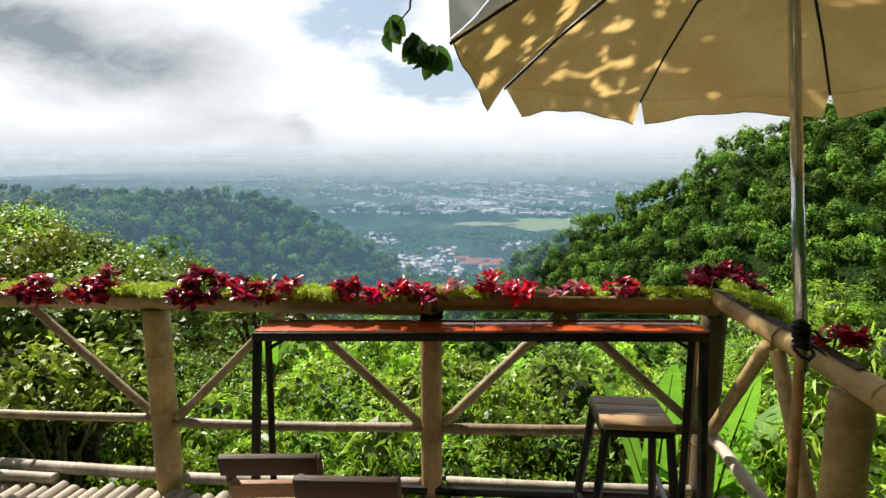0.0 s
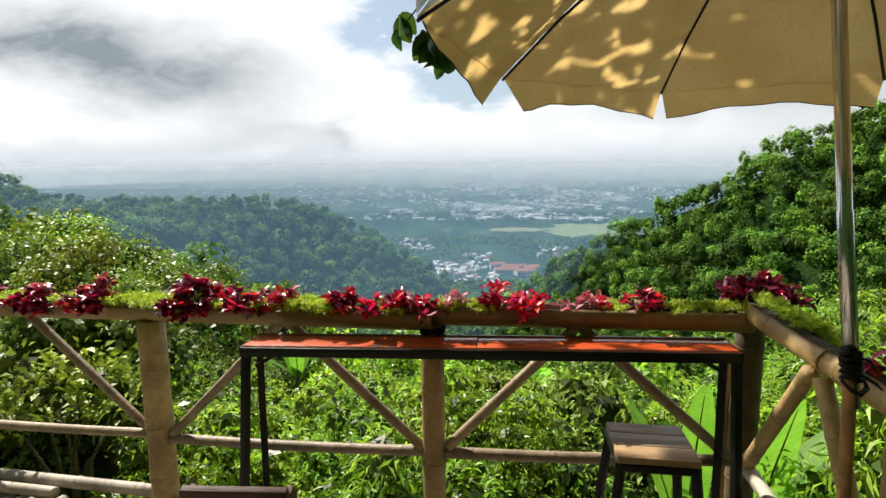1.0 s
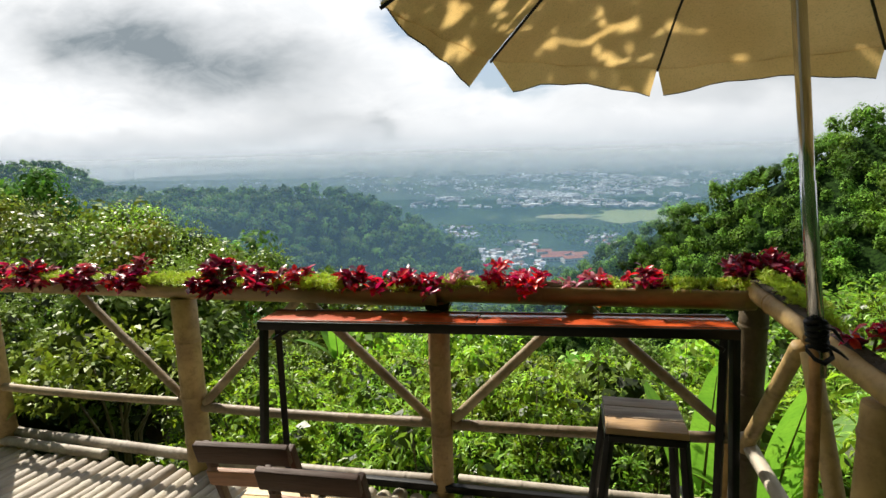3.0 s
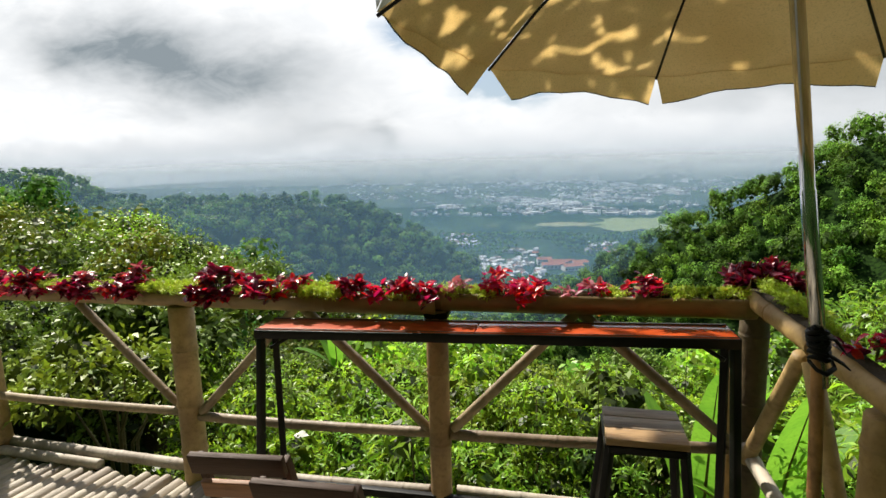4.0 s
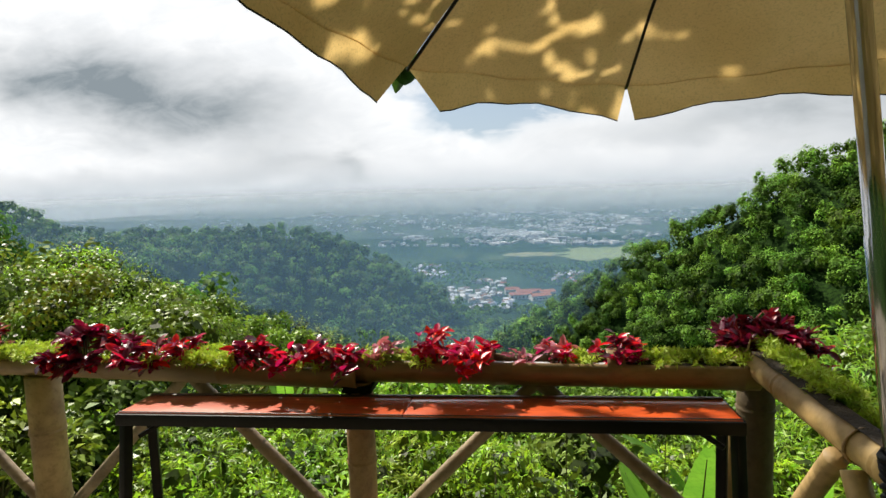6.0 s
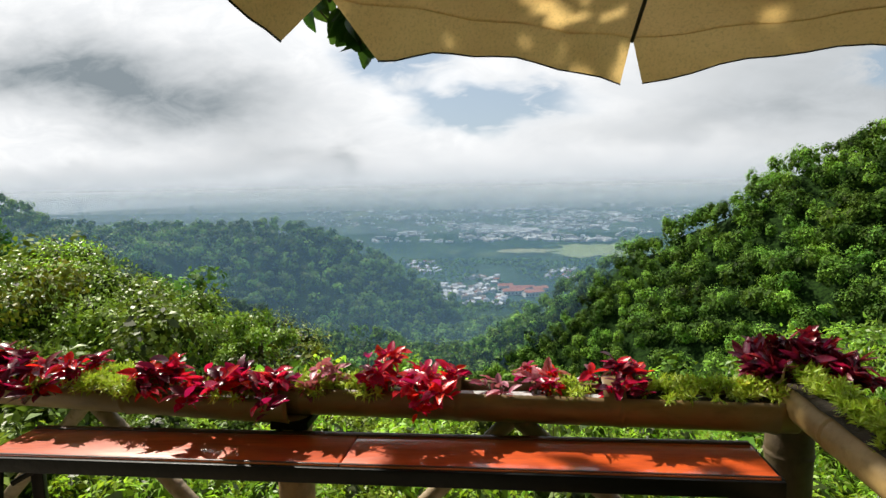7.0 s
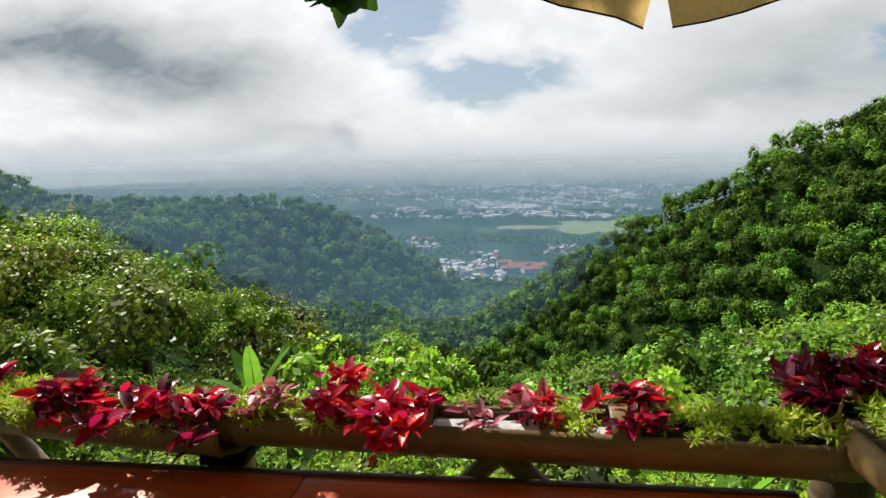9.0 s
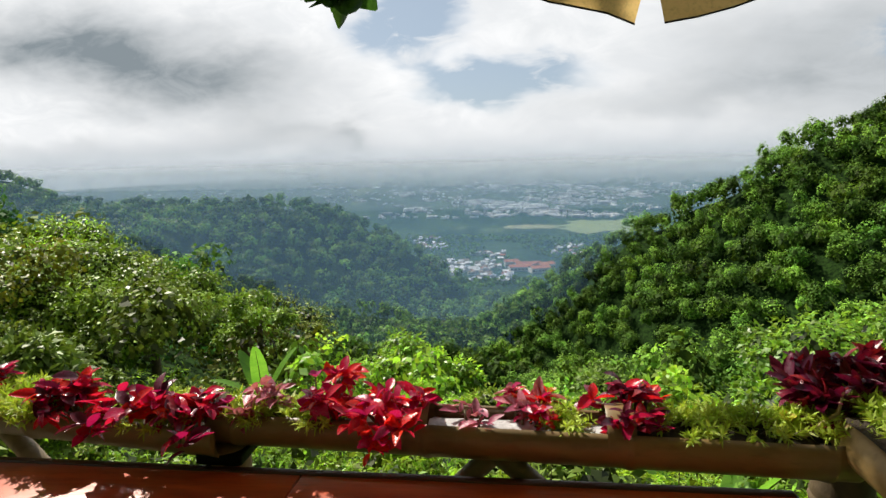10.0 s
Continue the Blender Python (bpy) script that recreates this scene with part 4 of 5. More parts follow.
        for r0, r1 in zip(rows, rows[1:]):
            for s in range(len(edge) - 1):
                bm.faces.new((r0[s], r0[s + 1], r1[s + 1], r1[s]))
        part("valance", bm, mat, u)
        part("hem", tube([v for v in [p + Vector((0, 0, 0.004)) + side * ((1 - k / (len(edge) - 1)) ** 3 * pull0 - (k / (len(edge) - 1)) ** 3 * pull1)
                                     + out * (0.02 * math.sin(k / (len(edge) - 1) * 3.2 + i * 1.7) + 0.02)
                                     + Vector((0, 0, fall * hang_share(k / (len(edge) - 1), i))) for k, p in enumerate(edge)]],
                         [0.0018] * len(edge), 5), RUBBER, u, "dark stitched hem")
    strap = thing("strap", "black rubber strap tying the pole to the fence", "strap")
    for k in range(6):
        bm = bmesh.new()
        z = 1.125 + k * 0.0125
        c = knee.lerp(hub, (z - knee.z) / (hub.z - knee.z))
        tube([(c.x + 0.020 * math.cos(w), c.y + 0.020 * math.sin(w), z + 0.004 * math.sin(w * 2 + k)) for w in [i * 0.5 for i in range(14)]], [0.0065] * 14, 6, bm)
        part("wrap", bm, RUBBER, strap)
    part("tail", tube([(1.232, -1.015, 1.140), (1.247, -1.020, 1.130), (1.262, -1.025, 1.120), (1.279, -1.025, 1.105)], [0.005, 0.010, 0.008, 0.004], 8, squash=0.5), RUBBER, strap)
    part("tail", tube([(1.232, -1.015, 1.175), (1.245, -1.020, 1.175), (1.255, -1.025, 1.160), (1.267, -1.025, 1.145)], [0.005, 0.009, 0.007, 0.004], 8, squash=0.5), RUBBER, strap)
    part("loop", tube([(1.197, -1.015, 1.120), (1.207, -1.030, 1.105), (1.227, -1.030, 1.095), (1.252, -1.015, 1.105), (1.252, -0.985, 1.130)], [0.006] * 5, 8), RUBBER, strap)


build_umbrella()


def build_deck():
    deck = tagged(new("floor"), "deck floor of grey split bamboo poles laid side by side", "floor", kind="structure")
    rng = random.Random(17)
    kinds = []
    for k in range(6):
        r = (0.030, 0.035, 0.039, 0.032, 0.041, 0.036)[k]
        y = -5.2
        marks = [(-5.2, 0.97)]
        y += rng.uniform(0.1, 0.4)
        while y < -0.2:
            marks += [(y - 0.02, 1.0), (y, 1.08), (y + 0.02, 1.0)]
            y += rng.uniform(0.33, 0.46)
        marks += [(-0.040, 0.99), (-0.027, 0.9), (-0.021, 0.7)]
        bm = tube([(rng.uniform(-0.002, 0.002), a, 0) for a, _ in marks], [r * b for _, b in marks], 10)
        kinds.append((r, mesh_of("slat", bm, BAMBOO_GREY)))

    def lay(x, turn, drop, back):
        r, me = kinds[rng.randrange(6)]
        ob = new("slat", me)
        ob.parent = deck
        ob.matrix_basis = pose(x + r, line_y(x + r) + rng.uniform(-0.04, 0.015) - back, floor_z(x + r) - r - drop + rng.uniform(-0.009, 0.005), 0, 0, turn + rng.uniform(-0.35, 0.35))
        return 2 * r + rng.uniform(0.001, 0.010) + (0.012 if rng.random() < 0.12 else 0)

    # square to each stretch of the fence
    x = -4.5
    while x < -0.02:
        x += lay(x, -10.5, 0.0, 0.0)
    while x < 1.44:
        x += lay(x, -2.0, 0.0, 0.0)
    # a lower course fills the wedge between the two
    x = -1.5
    while x < -0.02:
        x += lay(x, -3.0, 0.075, 0.35)
    under = tagged(new("floor_frame"), "dark joists under the bamboo deck", "joists", kind="structure")
    for y in (-0.30, -1.3, -2.4, -3.5, -4.8):
        part("joist", culm((-4.4, y, floor_z(-4.4) - 0.15), (1.42, y, -0.175), 0.05, 0.05, 0.5, RNG), BAMBOO, under)
    for x in (-4.0, -2.6, -1.2, 0.2, 1.35):
        for y in (-0.3, -2.4, -4.7):
            part("stilt", culm((x, y, -2.8), (x, y, floor_z(x) - 0.17), 0.05, 0.05, 0.4, RNG), BAMBOO, under)


build_deck()

# ---- plants below and beside the deck ----
def foliage(name, rng, clumps, spread, height, rad, count, leaf, mat, lay, slim, droop, tone=(1, 1, 1), skew=0.0, low=-0.4, bottom=0.12):
    """Crown of one bush: rounded clumps of leaves, some loose sprays."""
    a = rng.uniform(0, 2 * math.pi, clumps)
    r = spread * np.sqrt(rng.uniform(0, 1, clumps))
    h = height * (bottom + (0.92 - bottom) * rng.uniform(0, 1, clumps) * (1 - 0.4 * (r / max(spread, 1e-6)) ** 2))
    c = np.stack([r * np.cos(a) + skew * h, r * np.sin(a), h], -1)
    rr = rng.uniform(*rad, clumps)
    v = [domes(c, rr, count, leaf, rng, 0.85, droop, slim, low, lay), domes(c, rr * 1.15, count // 3, leaf, rng, 0.9, droop * 0.4, slim * 0.8, 0.0, False)]
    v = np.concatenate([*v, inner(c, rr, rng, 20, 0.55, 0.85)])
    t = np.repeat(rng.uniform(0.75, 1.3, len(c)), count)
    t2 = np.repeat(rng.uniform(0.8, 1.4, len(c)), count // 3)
    # inner leaves tinted near black, painting the shade between the clumps
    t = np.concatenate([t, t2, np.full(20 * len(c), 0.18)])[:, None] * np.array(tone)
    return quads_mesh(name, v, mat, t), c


def bush_kind(name, label, category, group, rng, clumps, spread, height, rad, count, leaf, mat, lay=True, slim=0.45, droop=0.6, tone=(1, 1, 1), trunk=0.02, bark=STEM, bottom=0.12):
    b = thing(name, label, category, group)
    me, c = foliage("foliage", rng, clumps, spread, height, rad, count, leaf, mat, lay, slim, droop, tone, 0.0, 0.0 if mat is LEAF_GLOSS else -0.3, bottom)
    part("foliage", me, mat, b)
    for k in range(min(len(c), 7)):
        p = Vector(c[k].tolist())
        q = Vector((p.x * 0.35 + 0.03 * (k % 3), p.y * 0.35 - 0.02 * (k % 2), p.z * 0.5))
        part("stem", tube([(0.02 * k - 0.05, 0.015 * (k % 4) - 0.02, -1.6), q, p], [trunk * 1.2, trunk, trunk * 0.4], 7), bark, b)
    return b


def near_top(x, y):
    """Height to which the bushes below the deck grow."""
    return 1.15 - 0.375 * (y + 1.15) + 0.07 * np.clip(-x - 2, 0, 8) + 0.05 * np.clip(x - 1.5, 0, 5)


def build_bushes():
    g = np.random.default_rng(31)
    rng = random.Random(32)
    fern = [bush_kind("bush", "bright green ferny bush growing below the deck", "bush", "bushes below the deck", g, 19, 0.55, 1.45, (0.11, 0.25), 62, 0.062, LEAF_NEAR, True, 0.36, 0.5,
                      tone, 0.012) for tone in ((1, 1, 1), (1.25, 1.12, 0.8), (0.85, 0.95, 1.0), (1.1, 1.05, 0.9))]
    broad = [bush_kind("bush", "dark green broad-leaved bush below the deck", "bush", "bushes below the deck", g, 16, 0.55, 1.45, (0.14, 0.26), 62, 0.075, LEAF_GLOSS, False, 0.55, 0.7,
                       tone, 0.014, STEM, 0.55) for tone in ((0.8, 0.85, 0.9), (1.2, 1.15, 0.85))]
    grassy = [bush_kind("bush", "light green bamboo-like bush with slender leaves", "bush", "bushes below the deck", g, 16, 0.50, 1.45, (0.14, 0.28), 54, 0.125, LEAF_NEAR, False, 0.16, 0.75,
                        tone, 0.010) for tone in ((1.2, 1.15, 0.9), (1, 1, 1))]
    used = set()

    def put(kinds, x, y, h, wide=1.0):
        k = rng.choice(kinds)
        z = float(land(x, y))
        m = pose(x, y, z + h - 1.38 * wide, 0, 0, rng.uniform(0, 360)) @ Matrix.Diagonal((wide, wide, wide, 1))
        if k.name not in used:
            used.add(k.name)
            k.matrix_basis = m
        else:
            copy_thing(k, m)

    y = 0.62
    while y < 9.0:
        step = 0.55 + 0.075 * y
        x = -1.18 * (y + 2.6) - 0.6
        while x < 0.80 * (y + 2.6) + 0.3:
            px, py = x + rng.uniform(-0.3, 0.3) * step, y + rng.uniform(-0.3, 0.3) * step
            top = float(near_top(px, py)) + rng.uniform(-0.45, 0.05)
            if py < 1.0:
                top = min(top, 0.15 + rng.uniform(-0.3, 0.1))
            h = max(0.5, top - float(land(px, py)))
            r = rng.random()
            if (abs(px - 1.65) < 0.55 and py < 1.3) or py < float(line_y(px)) + 0.45:
                x += step
                continue
            if px < -1.15 - 0.6 * py:
                # open, shady stretch of thin growth
                if rng.random() < 0.48:
                    x += step
                    continue
                kinds = broad if r < 0.75 else fern
            elif px > 1.6:
                kinds = grassy if r < 0.5 else fern
            else:
                kinds = fern if r < 0.72 else grassy if r < 0.86 else broad
            put(kinds, px, py, h, rng.uniform(0.85, 1.2) * (0.80 + 0.075 * y))
            x += step
        y += step * 0.8
    # bamboo-like thicket beside the side fence
    for x, yy, top in ((2.1, -0.2, 0.75), (2.35, 0.3, 0.85), (2.75, 0.9, 0.9), (2.1, -0.9, 0.55), (3.3, 1.7, 0.80), (3.9, 2.6, 0.70), (2.9, 2.2, 0.25), (2.0, 0.5, 0.30), (2.5, -0.6, 0.6), (4.3, 3.3, 0.6), (3.35, 2.7, 0.40), (2.9, 2.45, 0.12), (3.8, 3.3, 0.35)):
        put(grassy if rng.random() < 0.7 else fern, x, yy, top - float(land(x, yy)), 0.95)
    for k in (*fern, *broad, *grassy):
        if k.name not in used:
            put([k], 2.0 + rng.random(), 3.0, 2.0)


build_bushes()


def small_tree(x, y, top, r, tone, label, seed, leaf=0.085, mat=None, count=190, clumps=20):
    g = np.random.default_rng(seed)
    t = thing("tree", label, "tree", at=(x, y, float(land(x, y))))
    h = top - float(land(x, y))
    n = clumps
    d = unit(g.normal(0, 1, (n, 3))) * (g.uniform(0.45, 1.1, (n, 1)) ** 0.5)
    c = np.stack([d[:, 0] * r, d[:, 1] * r, h * 0.62 + d[:, 2] * h * 0.30], -1)
    rr = r * g.uniform(0.20, 0.42, n)
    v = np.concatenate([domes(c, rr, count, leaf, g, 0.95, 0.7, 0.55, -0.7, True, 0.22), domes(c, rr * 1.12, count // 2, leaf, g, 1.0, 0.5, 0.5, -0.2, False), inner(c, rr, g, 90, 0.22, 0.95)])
    # the 0.14 on inner leaves puts the crown's dark hollows into colour
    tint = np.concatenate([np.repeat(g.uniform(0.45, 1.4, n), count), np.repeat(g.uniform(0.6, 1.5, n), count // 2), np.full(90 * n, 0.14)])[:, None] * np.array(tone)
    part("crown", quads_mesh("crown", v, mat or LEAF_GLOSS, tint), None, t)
    part("trunk", tube([(0, 0, -0.6), (0.05, 0.02, h * 0.25), (-0.04, 0.05, h * 0.5), (0.02, 0, h * 0.72)], [0.13, 0.11, 0.08, 0.04], 10), BARK, t)
    for k in range(6):
        p = Vector(c[k].tolist())
        part("limb", tube([(0.0, 0.03, h * 0.3), Vector((0, 0, h * 0.45)).lerp(p, 0.5), p], [0.06, 0.04, 0.015], 7), BARK, t)


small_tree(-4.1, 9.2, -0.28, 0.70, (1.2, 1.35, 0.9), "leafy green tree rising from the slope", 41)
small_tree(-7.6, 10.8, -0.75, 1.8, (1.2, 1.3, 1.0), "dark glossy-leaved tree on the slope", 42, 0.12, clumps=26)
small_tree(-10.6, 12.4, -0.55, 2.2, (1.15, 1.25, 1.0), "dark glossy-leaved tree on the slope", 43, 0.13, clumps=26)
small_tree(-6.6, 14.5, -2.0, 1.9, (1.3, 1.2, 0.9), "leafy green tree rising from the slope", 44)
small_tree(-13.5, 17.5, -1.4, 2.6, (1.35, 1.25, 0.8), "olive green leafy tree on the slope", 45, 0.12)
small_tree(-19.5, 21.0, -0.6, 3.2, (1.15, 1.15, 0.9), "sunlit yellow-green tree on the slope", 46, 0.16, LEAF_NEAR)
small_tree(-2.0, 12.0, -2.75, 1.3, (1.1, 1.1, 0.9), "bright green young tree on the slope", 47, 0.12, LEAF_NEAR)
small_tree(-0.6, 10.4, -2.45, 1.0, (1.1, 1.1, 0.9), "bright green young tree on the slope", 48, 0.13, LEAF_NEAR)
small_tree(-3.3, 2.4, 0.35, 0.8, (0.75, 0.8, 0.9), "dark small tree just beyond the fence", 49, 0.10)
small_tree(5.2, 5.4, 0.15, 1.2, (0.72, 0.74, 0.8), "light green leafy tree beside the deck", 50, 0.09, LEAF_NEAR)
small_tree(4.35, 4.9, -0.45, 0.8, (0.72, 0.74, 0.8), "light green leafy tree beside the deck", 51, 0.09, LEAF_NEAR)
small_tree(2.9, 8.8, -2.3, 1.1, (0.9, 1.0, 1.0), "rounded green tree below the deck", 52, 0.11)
wood_patch("slope_thicket", "tangled green thicket on the near slope", (-26, 26), (8.5, 36), 1.9, 5, 46, 0.20, (2.0, 3.4), (0.75, 1.25), 61,
           lambda x, y: (x > -0.32 * (y + 2)) & (x < 0.85 * (y + 4)), 1.0, (0.8, 1.6, 0.2), LEAF_NEAR, within=(22, 0.32))
wood_patch("dark_thicket", "dark olive green bushes on the near slope", (-50, 0), (9, 36), 2.8, 4, 110, 0.125, (2.2, 3.8), (0.9, 1.6), 63,
           lambda x, y: (x > -1.25 * (y + 4)) & (x < -0.32 * (y + 2)), 0.95, (0.4, 1.9, 0.3), LEAF_GLOSS, puff=(0.45, 0.75), within=(40, 0.24), low=0.0)
wood_patch("lower_thicket", "green thicket on the lower slope", (-60, 70), (34, 120), 4.4, 4, 34, 0.55, (3, 5.5), (1.5, 2.5), 62,
           lambda x, y: (x > -0.45 * y) & (x < 0.85 * y), 1.1, (0.7, 1.5, 0.18), LEAF_FAR, within=(8, 0.6))


# ---- banana plants ----
def banana_leaf(length, width, bend, seed):
    rng = random.Random(seed)
    bm = bmesh.new()
    rows = []
    n = 14
    for i in range(n + 1):
        f = i / n
        w = width * (math.sin(math.pi * min(1, f * 0.93 + 0.05)) ** 0.6) * 0.5
        x, z = length * (math.sin(bend * f) / bend), length * (1 - math.cos(bend * f)) / bend
        row = []
        for g in (-1, -0.5, 0, 0.5, 1):
            row.append(bm.verts.new((g * w, -z, x + abs(g) * w * 0.25 + rng.uniform(-0.006, 0.006))))
        rows.append(row)
    for a, b in zip(rows, rows[1:]):
        for j in range(4):
            bm.faces.new((a[j], a[j + 1], b[j + 1], b[j]))
    return bm


def banana(x, y, z, leaves, seed, scale=1.0):
    b = thing("banana_plant", "young banana plant with long bright green leaves", "banana plant", "banana plants", at=(x, y, z))
    part("stem", tube([(0, 0, -2.0), (0, 0, 0.0), (0.01, 0, 0.25)], [0.07, 0.05, 0.03], 10), STEM, b)
    for i, (turn, lean, length, width, bend) in enumerate(leaves):
        bm = banana_leaf(length * scale, width * scale, bend, seed + i)
        bmesh.ops.transform(bm, matrix=pose(0, 0, 0.05, 0, 0, turn) @ pose(0, 0, 0, lean, 0, 0), verts=bm.verts)
        me = mesh_of("leaf", bm, BANANA)
        leaf = part("leaf", me, None, b)
        part("midrib", tube([pose(0, 0, 0.05, 0, 0, turn) @ pose(0, 0, 0, lean, 0, 0) @ Vector((0, -length * scale * (1 - math.cos(bend * f)) / bend, length * scale * math.sin(bend * f) / bend)) for f in (0.0, 0.3, 0.6, 0.95)],
                            [0.012, 0.009, 0.006, 0.002], 6), STEM, leaf)


banana(1.80, 0.50, -0.62, ((12, 6, 1.14, 0.24, 0.25), (100, 14, 0.95, 0.2, 0.5), (200, 10, 0.85, 0.17, 0.4), (300, 22, 0.9, 0.2, 0.7), (150, 40, 0.8, 0.2, 0.9)), 70)
banana(1.50, 0.60, -0.62, ((-4, 4, 1.12, 0.20, 0.2), (80, 34, 0.9, 0.2, 0.8), (230, 12, 0.9, 0.2, 0.4), (285, 52, 0.85, 0.2, 0.9)), 80)
banana(-2.75, 6.3, -1.95, ((10, 6, 1.05, 0.26, 0.3), (120, 18, 1.0, 0.26, 0.5), (240, 20, 0.95, 0.24, 0.5), (300, 30, 0.9, 0.25, 0.8)), 90)
banana(2.15, 2.1, -0.95, ((30, 12, 1.0, 0.22, 0.5), (140, 30, 1.0, 0.24, 0.8), (250, 24, 0.9, 0.22, 0.7)), 95)


# ---- plants in the planters ----
def red_leaf_mesh(name, mat, length, width, curl):
    bm = bmesh.new()
    rows = []
    for i in range(6):
        f = i / 5
        w = width * (math.sin(math.pi * (0.06 + 0.92 * f)) ** 0.8) * 0.5
        y = length * f
        z = -curl * length * f * f
        rows.append([bm.verts.new((-w, y, z + w * 0.45)), bm.verts.new((0, y, z)), bm.verts.new((w, y, z + w * 0.45))])
    for a, b in zip(rows, rows[1:]):
        for j in range(2):
            bm.faces.new((a[j], a[j + 1], b[j + 1], b[j]))
    return mesh_of(name, bm, mat)


RED = [red_leaf_mesh("leaf", LEAF_RED, 0.044, 0.022, c) for c in (0.15, 0.4)]
DARK = [red_leaf_mesh("leaf", LEAF_DARK, 0.044, 0.022, c) for c in (0.15, 0.4)]
PINK = [red_leaf_mesh("leaf", LEAF_PINK, 0.048, 0.021, c) for c in (0.1, 0.35)]
SPIKE = [red_leaf_mesh("leaf", LEAF_DARK, 0.060, 0.022, c) for c in (0.05, 0.2)]


def red_plant(x, y, z, r, count, mix, label, seed, hang=0.25, tall=0.07, size=1.0, up=None):
    rng = random.Random(seed)
    p = thing("red_leaf_plant", label, "plant", "red-leaved plants in the planters", at=(x, y, z))
    heads = []
    for k in range(max(3, count // 3)):
        over = rng.random() < hang
        dx = rng.uniform(-r, r)
        if over:
            head = Vector((dx, -0.075 - rng.uniform(0, 0.02), -rng.uniform(-0.02, 0.032)))
        else:
            head = Vector((dx, rng.uniform(-0.06, 0.05), tall * rng.uniform(0.1, 0.72) * (1.1 - abs(dx) / max(r, 1e-3) * 0.5)))
        heads.append(head)
        part("stem", tube([(dx * 0.5, 0, -0.02), Vector((dx * 0.8, head.y * 0.6, max(head.z, 0.0) * 0.8 + 0.008)), head], [0.004, 0.0035, 0.003], 5), STEM, p)
    for i in range(round(count * 5.4)):
        head = heads[i % len(heads)]
        kinds = rng.choice(mix)
        leaf = new("leaf", rng.choice(kinds))
        leaf.parent = p
        s = size * rng.uniform(0.6, 1.15)
        leaf.matrix_basis = Matrix.Translation(head + Vector((rng.uniform(-0.02, 0.02), rng.uniform(-0.015, 0.015), rng.uniform(-0.015, 0.015)))) @ pose(
            0, 0, 0, rng.uniform(-25, 65) if up is None else rng.uniform(*up), rng.uniform(-40, 40), rng.uniform(0, 360)) @ Matrix.Diagonal((s, s, s, 1))
    return p


R, D, P = RED, DARK, PINK
BRIGHT = "bright red leafy plant spilling over the bamboo planter"
DEEP = "dark red and maroon leafy plant in the bamboo planter"
for i, (x, r, n, mix, label, hang, tall) in enumerate((
        (-2.90, 0.12, 34, (D, D, R, P), DEEP, 0.4, 0.09), (-2.58, 0.06, 24, (D, R, P), DEEP, 0.4, 0.09), (-2.33, 0.10, 54, (D, D, R, P), DEEP, 0.5, 0.085), (-1.92, 0.085, 54, (D, D, R, P), DEEP, 0.5, 0.085),
        (-1.57, 0.10, 58, (D, D, R, P), DEEP, 0.4, 0.105), (-0.97, 0.115, 70, (D, D, R), DEEP, 0.4, 0.11),
        (-0.70, 0.085, 34, (R, D, D), BRIGHT, 0.35, 0.085), (-0.525, 0.05, 16, (R, D), BRIGHT, 0.2, 0.075), (-0.18, 0.105, 38, (R, R, D), BRIGHT, 0.18, 0.064), (0.055, 0.085, 34, (R, R, D), BRIGHT, 0.2, 0.058),
        (0.425, 0.06, 24, (R,), BRIGHT, 0.1, 0.09), (0.55, 0.062, 34, (R,), BRIGHT, 0.42, 0.07))):
    far = x < 0.14
    base = left_axis(x) + 0.048 if far else right_axis(x) + 0.038
    red_plant(x, line_y(x) - (0.045 if far else 0.035), base, r, n, mix, label, 100 + i, hang, tall * (1.2 if far else 1.0), 1.3 if x < -0.6 else 1.12 if x < 0.14 else 0.98)
red_plant(0.26, -0.03, 1.035, 0.05, 8, (P,), "pink and white variegated plant in the bamboo planter", 130, 0.0, 0.075)
red_plant(0.71, -0.035, 1.025, 0.03, 5, (P,), "pink and white variegated plant in the bamboo planter", 131, 0.0, 0.06, 0.8)
red_plant(0.81, -0.045, 1.025, 0.055, 15, (P, R), "pink and white variegated plant in the bamboo planter", 132, 0.0, 0.08)
red_plant(1.04, -0.05, 1.05, 0.08, 26, (D, R), DEEP, 133, 0.0, 0.075)
red_plant(1.50, 0.0, 1.04, 0.12, 150, (D, SPIKE, SPIKE), "large dark maroon spiky plant on the corner of the fence", 134, 0.0, 0.155, 1.0, (5, 75))
red_plant(1.57, -0.06, 1.06, 0.06, 24, (D, R), DEEP, 135, 0.2, 0.08, 1.1)
red_plant(1.46, -0.80, 1.07, 0.07, 22, (D, R), "dark red leafy plant hanging from the side planter", 136, 0.0, 0.06)


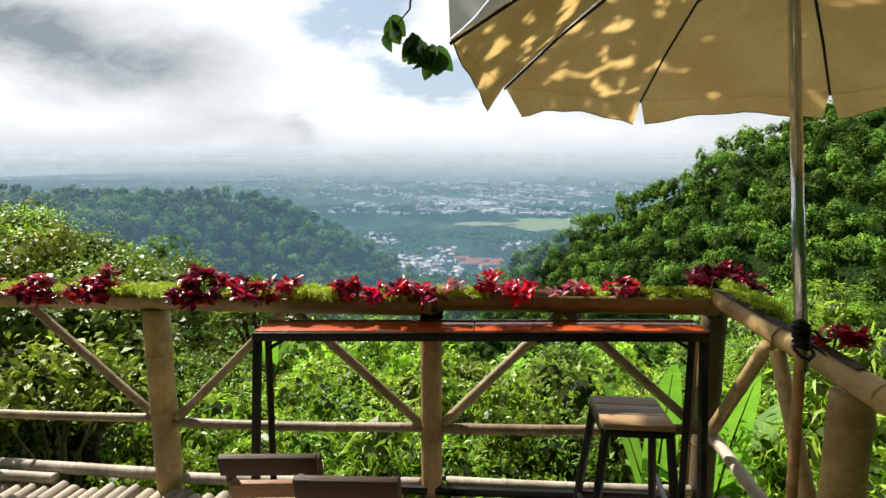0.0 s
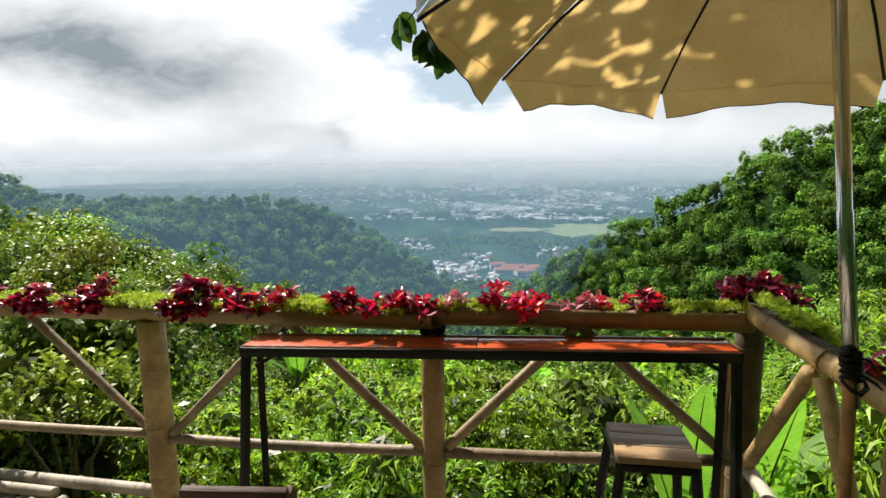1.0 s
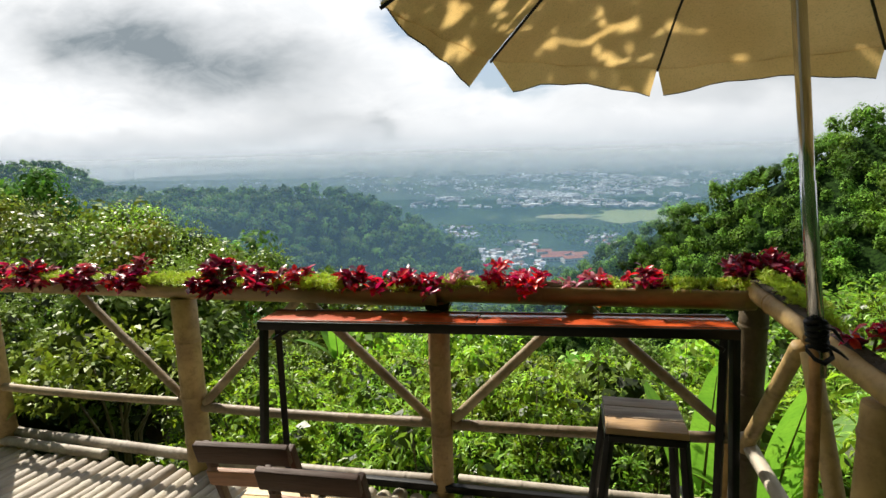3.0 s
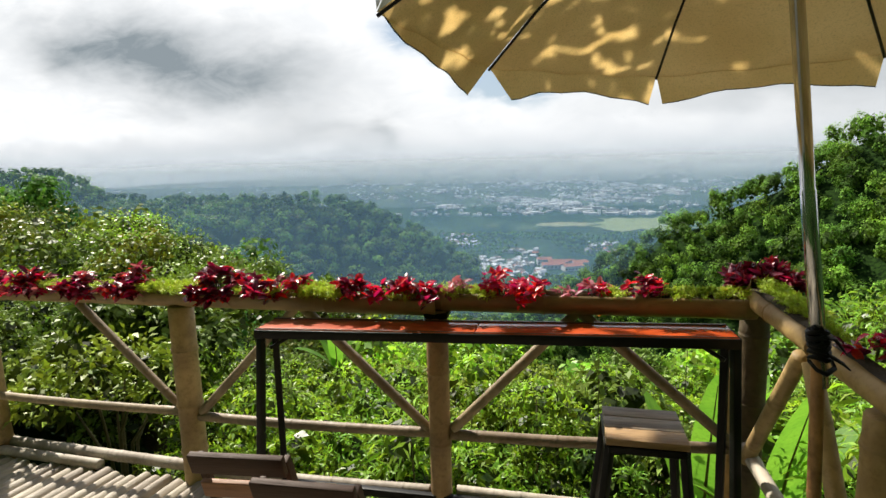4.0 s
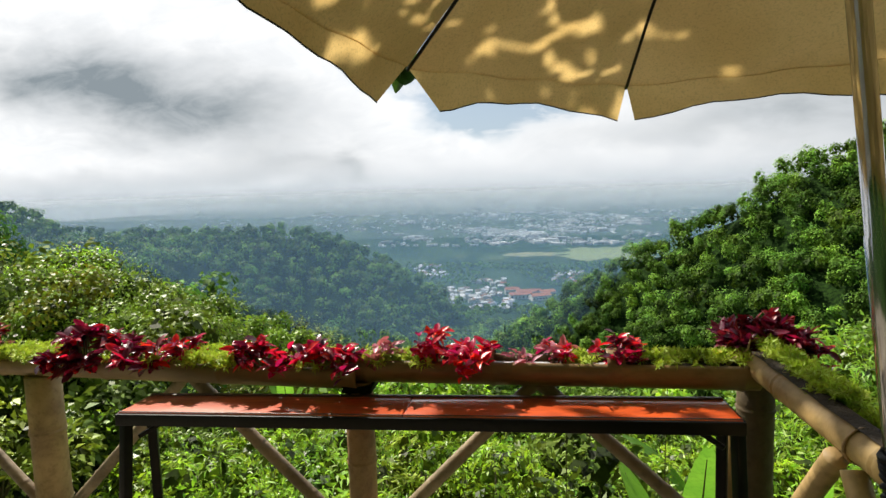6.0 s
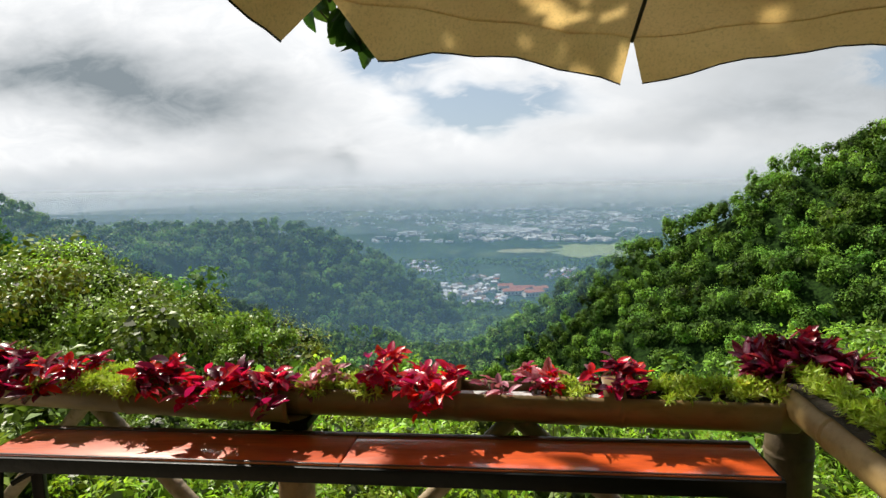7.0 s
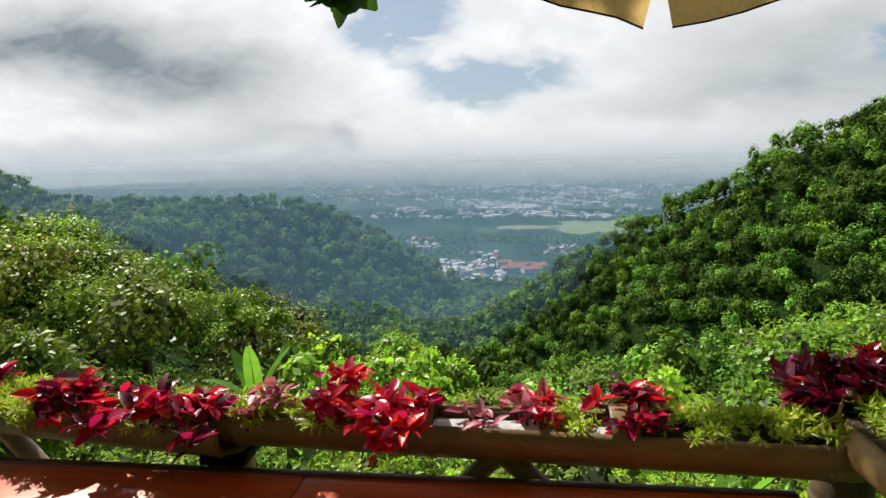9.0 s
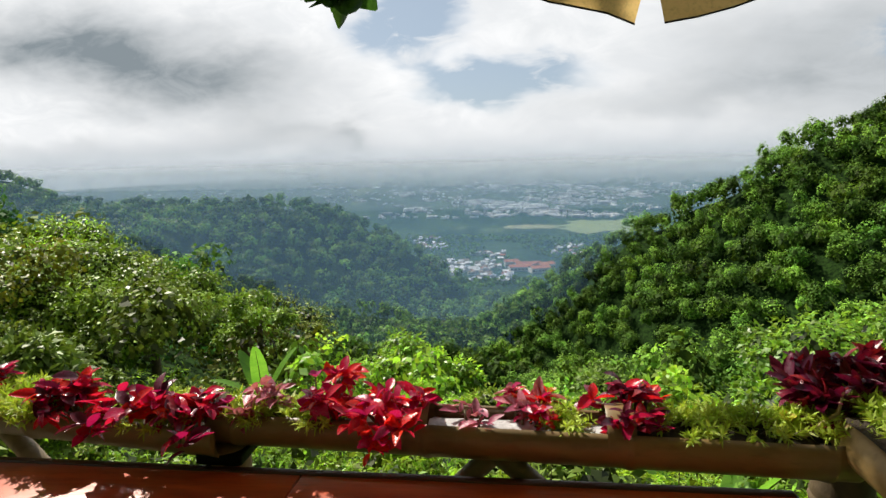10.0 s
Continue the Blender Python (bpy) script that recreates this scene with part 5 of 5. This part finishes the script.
def sprigs(name, label, x0, x1, y0, z0, z1, width, count, seed, length=0.06, y1=None):
    """Low feathery ground cover: stalks ringed with needle leaves."""
    g = np.random.default_rng(seed)
    f = g.uniform(0, 1, count)
    base = np.stack([x0 + (x1 - x0) * f, (y0 + ((y1 if y1 is not None else y0) - y0) * f) + g.uniform(-width, width, count), z0 + (z1 - z0) * f], -1)
    way = unit(np.stack([g.normal(0, 0.5, count), g.normal(-0.1, 0.55, count), np.full(count, 0.9)], -1))
    rings, per = 7, 4
    out = []
    for k in range(rings):
        p = base + way * (length * (k + 1) / rings) + np.array([0, 0, -0.25 * length * ((k + 1) / rings) ** 2])
        for j in range(per):
            d = unit(np.cross(way, g.normal(0, 1, (count, 3)))) + way * 0.7
            out.append(leaves_at(p, unit(d), 0.022, g, 0.22, 0.05, 0.05))
    plant = thing("sedum", label, "plant", "low plants in the planters")
    part("leaves", quads_mesh("leaves", np.concatenate(out), SEDUM), None, plant)["kind"] = "stuff"
    bm = bmesh.new()
    for i in range(0, count, 3):
        b, w = Vector(base[i].tolist()), Vector(way[i].tolist())
        tube([b - w * 0.012, b + w * length * 0.8], [0.0012, 0.0008], 4, bm)
    part("stalk", bm, STEM, plant)["kind"] = "stuff"


LOW = "yellow-green feathery sedum growing in the bamboo planter"
for i, (x0, x1, w, n) in enumerate(((-3.8, -2.95, 0.06, 190), (-2.85, -2.45, 0.06, 130), (-2.25, -2.0, 0.06, 110), (-1.8, -1.70, 0.06, 60), (-1.48, -1.05, 0.065, 230), (-0.85, -0.60, 0.055, 90), (-0.52, -0.26, 0.065, 170), (-0.08, 0.12, 0.05, 60))):
    sprigs("sedum", LOW, x0, x1, line_y(x0) - 0.03, left_axis(x0) + 0.035, left_axis(x1) + 0.035, w, n, 200 + i, y1=line_y(x1) - 0.03)
sprigs("sedum", LOW, 0.16, 0.40, -0.02, 1.02, 1.022, 0.045, 80, 220, y1=-0.035)
sprigs("sedum", LOW, 1.08, 1.44, -0.06, 1.04, 1.05, 0.045, 95, 221, 0.045, -0.08)
sprigs("sedum", LOW, 0.86, 0.93, -0.055, 1.02, 1.02, 0.035, 22, 222, 0.07)
TRAIL = "bright green feathery sedum trailing over the side planter"
sprigs("sedum", TRAIL, 1.475, 1.465, -0.05, 1.075, 1.055, 0.04, 230, 223, 0.065, -0.50)
sprigs("sedum", TRAIL, 1.52, 1.51, -0.05, 1.01, 1.0, 0.035, 170, 224, 0.06, -0.55)


def flower(x, y, z, r, mat, label, seed, stem_from):
    rng = random.Random(seed)
    f = thing("flower", label, "flower", at=(x, y, z))
    part("stalk", tube([Vector(stem_from) - Vector((x, y, z)), (0, 0, -0.03), (0, 0, 0)], [0.003, 0.002, 0.002], 5), STEM, f)
    for k in range(6):
        bm = bmesh.new()
        v = [bm.verts.new(p) for p in ((0, 0, 0), (0.45 * r, 0.5 * r, 0.25 * r), (0.28 * r, r, 0.4 * r), (-0.28 * r, r, 0.4 * r), (-0.45 * r, 0.5 * r, 0.25 * r))]
        bm.faces.new((v[0], v[1], v[2])), bm.faces.new((v[0], v[2], v[3])), bm.faces.new((v[0], v[3], v[4]))
        bmesh.ops.transform(bm, matrix=pose(0, 0, 0, rng.uniform(0, 30), 0, k * 60 + rng.uniform(-8, 8)), verts=bm.verts)
        part("petal", bm, mat, f)


dry = thing("dry_stem", "pale dried plant stem standing in the planter", "stem")
part("stem", tube([(1.34, -0.085, 1.03), (1.375, -0.09, 1.065), (1.41, -0.085, 1.09), (1.42, -0.08, 1.13)], [0.004, 0.0045, 0.004, 0.002], 7), DRY, dry)
part("side_shoot", tube([(1.375, -0.09, 1.065), (1.405, -0.095, 1.065), (1.425, -0.10, 1.075)], [0.003, 0.0025, 0.0015], 6), DRY, dry)
MAG = "small magenta flower on a thin stalk"
flower(0.364, -0.02, 1.115, 0.017, PETAL, MAG, 1, (0.35, -0.02, 1.02))
flower(0.172, -0.05, 1.062, 0.018, PETAL, MAG, 2, (0.18, -0.02, 1.01))
flower(0.372, -0.06, 1.06, 0.014, PETAL, MAG, 3, (0.36, -0.03, 1.01))
flower(1.32, -0.085, 1.075, 0.016, PETAL_YELLOW, "small yellow flower among the sedum", 6, (1.33, -0.07, 1.03))
flower(0.98, 1.0, 0.66, 0.025, PETAL_GOLD, "orange flower on a tall stalk below the fence", 4, (1.0, 1.05, -0.6))
flower(1.50, 1.0, 0.60, 0.022, PETAL_GOLD, "orange flower on a tall stalk below the fence", 5, (1.5, 1.05, -0.6))


# ---- the shade tree that overhangs the parasol ----
def shade_tree():
    g = np.random.default_rng(77)
    t = thing("shade_tree", "broad-leaved tree whose branches overhang the deck", "tree", at=(3.4, -5.4, float(land(3.4, -5.4))))
    o = Vector(t.location)
    part("trunk", tube([Vector(p) - o for p in ((3.4, -5.4, o.z - 0.5), (3.3, -5.2, 0.8), (3.1, -4.9, 2.8), (2.8, -4.3, 4.3))], [0.22, 0.18, 0.15, 0.11], 12), BARK, t)
    tips = [(2.8, -4.3, 4.3), (2.2, -3.0, 4.8), (1.4, -1.6, 4.6), (0.5, -0.4, 4.1), (0.0, 0.3, 3.9)]
    part("limb", tube([Vector(p) - o for p in tips], [0.10, 0.08, 0.055, 0.035, 0.015], 9), BARK, t)
    centre = UMB + Vector((0, 0, 2.05)) + SUN_WAY * 2.5
    n = 210
    c = np.array(centre)[None, :] + g.uniform(-1, 1, (n, 3)) * np.array([1.5, 1.4, 0.45])
    for k in range(10):
        a = Vector(tips[3]) - o
        b = Vector(c[k].tolist()) - o
        part("twig", tube([a, a.lerp(b, 0.5) + Vector((0, 0, 0.08)), b], [0.018, 0.012, 0.004], 6), BARK, t)
    v = domes(c, g.uniform(0.2, 0.34, n), 26, 0.15, g, 0.7, 0.5, 0.62, -0.5, True) - np.array(o)[None, None, :]
    part("crown", quads_mesh("crown", v, LEAF_GLOSS, np.ones((len(v), 3))), None, t)
    # a second, unseen crown over the deck, added to block light from the sky
    n = 110
    c = np.stack([g.uniform(-3.5, 4.5, n), g.uniform(-6.5, -0.2, n), g.uniform(4.3, 5.4, n)], -1)
    v = domes(c, g.uniform(0.45, 0.8, n), 34, 0.34, g, 0.6, 0.5, 0.62, -0.5, True) - np.array(o)[None, None, :]
    part("crown", quads_mesh("crown", v, LEAF_GLOSS, np.ones((len(v), 3))), None, t)
    for p in ((-1.5, -2.0, 4.7), (0.8, -2.4, 4.8), (2.6, -1.6, 4.7), (1.6, -4.6, 4.8)):
        part("limb", tube([Vector(tips[1]) - o, (Vector(tips[1]).lerp(Vector(p), 0.5) + Vector((0, 0, 0.2))) - o, Vector(p) - o], [0.06, 0.04, 0.015], 8), BARK, t)
    # the twig that hangs into view
    hang = [(0.5, -0.4, 4.1), (0.05, 0.9, 3.2), (-0.03, 1.2, 2.62), (-0.16, 1.28, 2.50), (-0.10, 1.28, 2.43), (0.05, 1.29, 2.37)]
    part("twig", tube([Vector(p) - o for p in hang], [0.012, 0.009, 0.007, 0.006, 0.005, 0.003], 6), BARK, t)
    rng = random.Random(9)
    leaf = red_leaf_mesh("leaf", BROAD, 0.155, 0.12, 0.35)
    for k in range(26):
        f = rng.random()
        p = Vector((-0.02 + 0.17 * f, 1.28 + rng.uniform(-0.06, 0.06), 2.47 - 0.13 * f + rng.uniform(-0.04, 0.06))) if k < 22 else Vector((-0.16, 1.28, 2.52)) + Vector((rng.uniform(-0.03, 0.03), 0, rng.uniform(-0.02, 0.08)))
        ob = new("leaf", leaf)
        ob.parent = t
        s = rng.uniform(0.75, 1.15)
        ob.matrix_basis = Matrix.Translation(p - o) @ pose(0, 0, 0, rng.uniform(-110, -40), rng.uniform(-40, 40), rng.uniform(0, 360)) @ Matrix.Diagonal((s, s, s, 1))


BROAD = material("broad_green_leaf", (0.075, 0.17, 0.03), (0.04, 0.10, 0.02), 0.45, scale=14, fine=60, bump=0.25, rand=0.6, glow_through=0.35)
shade_tree()
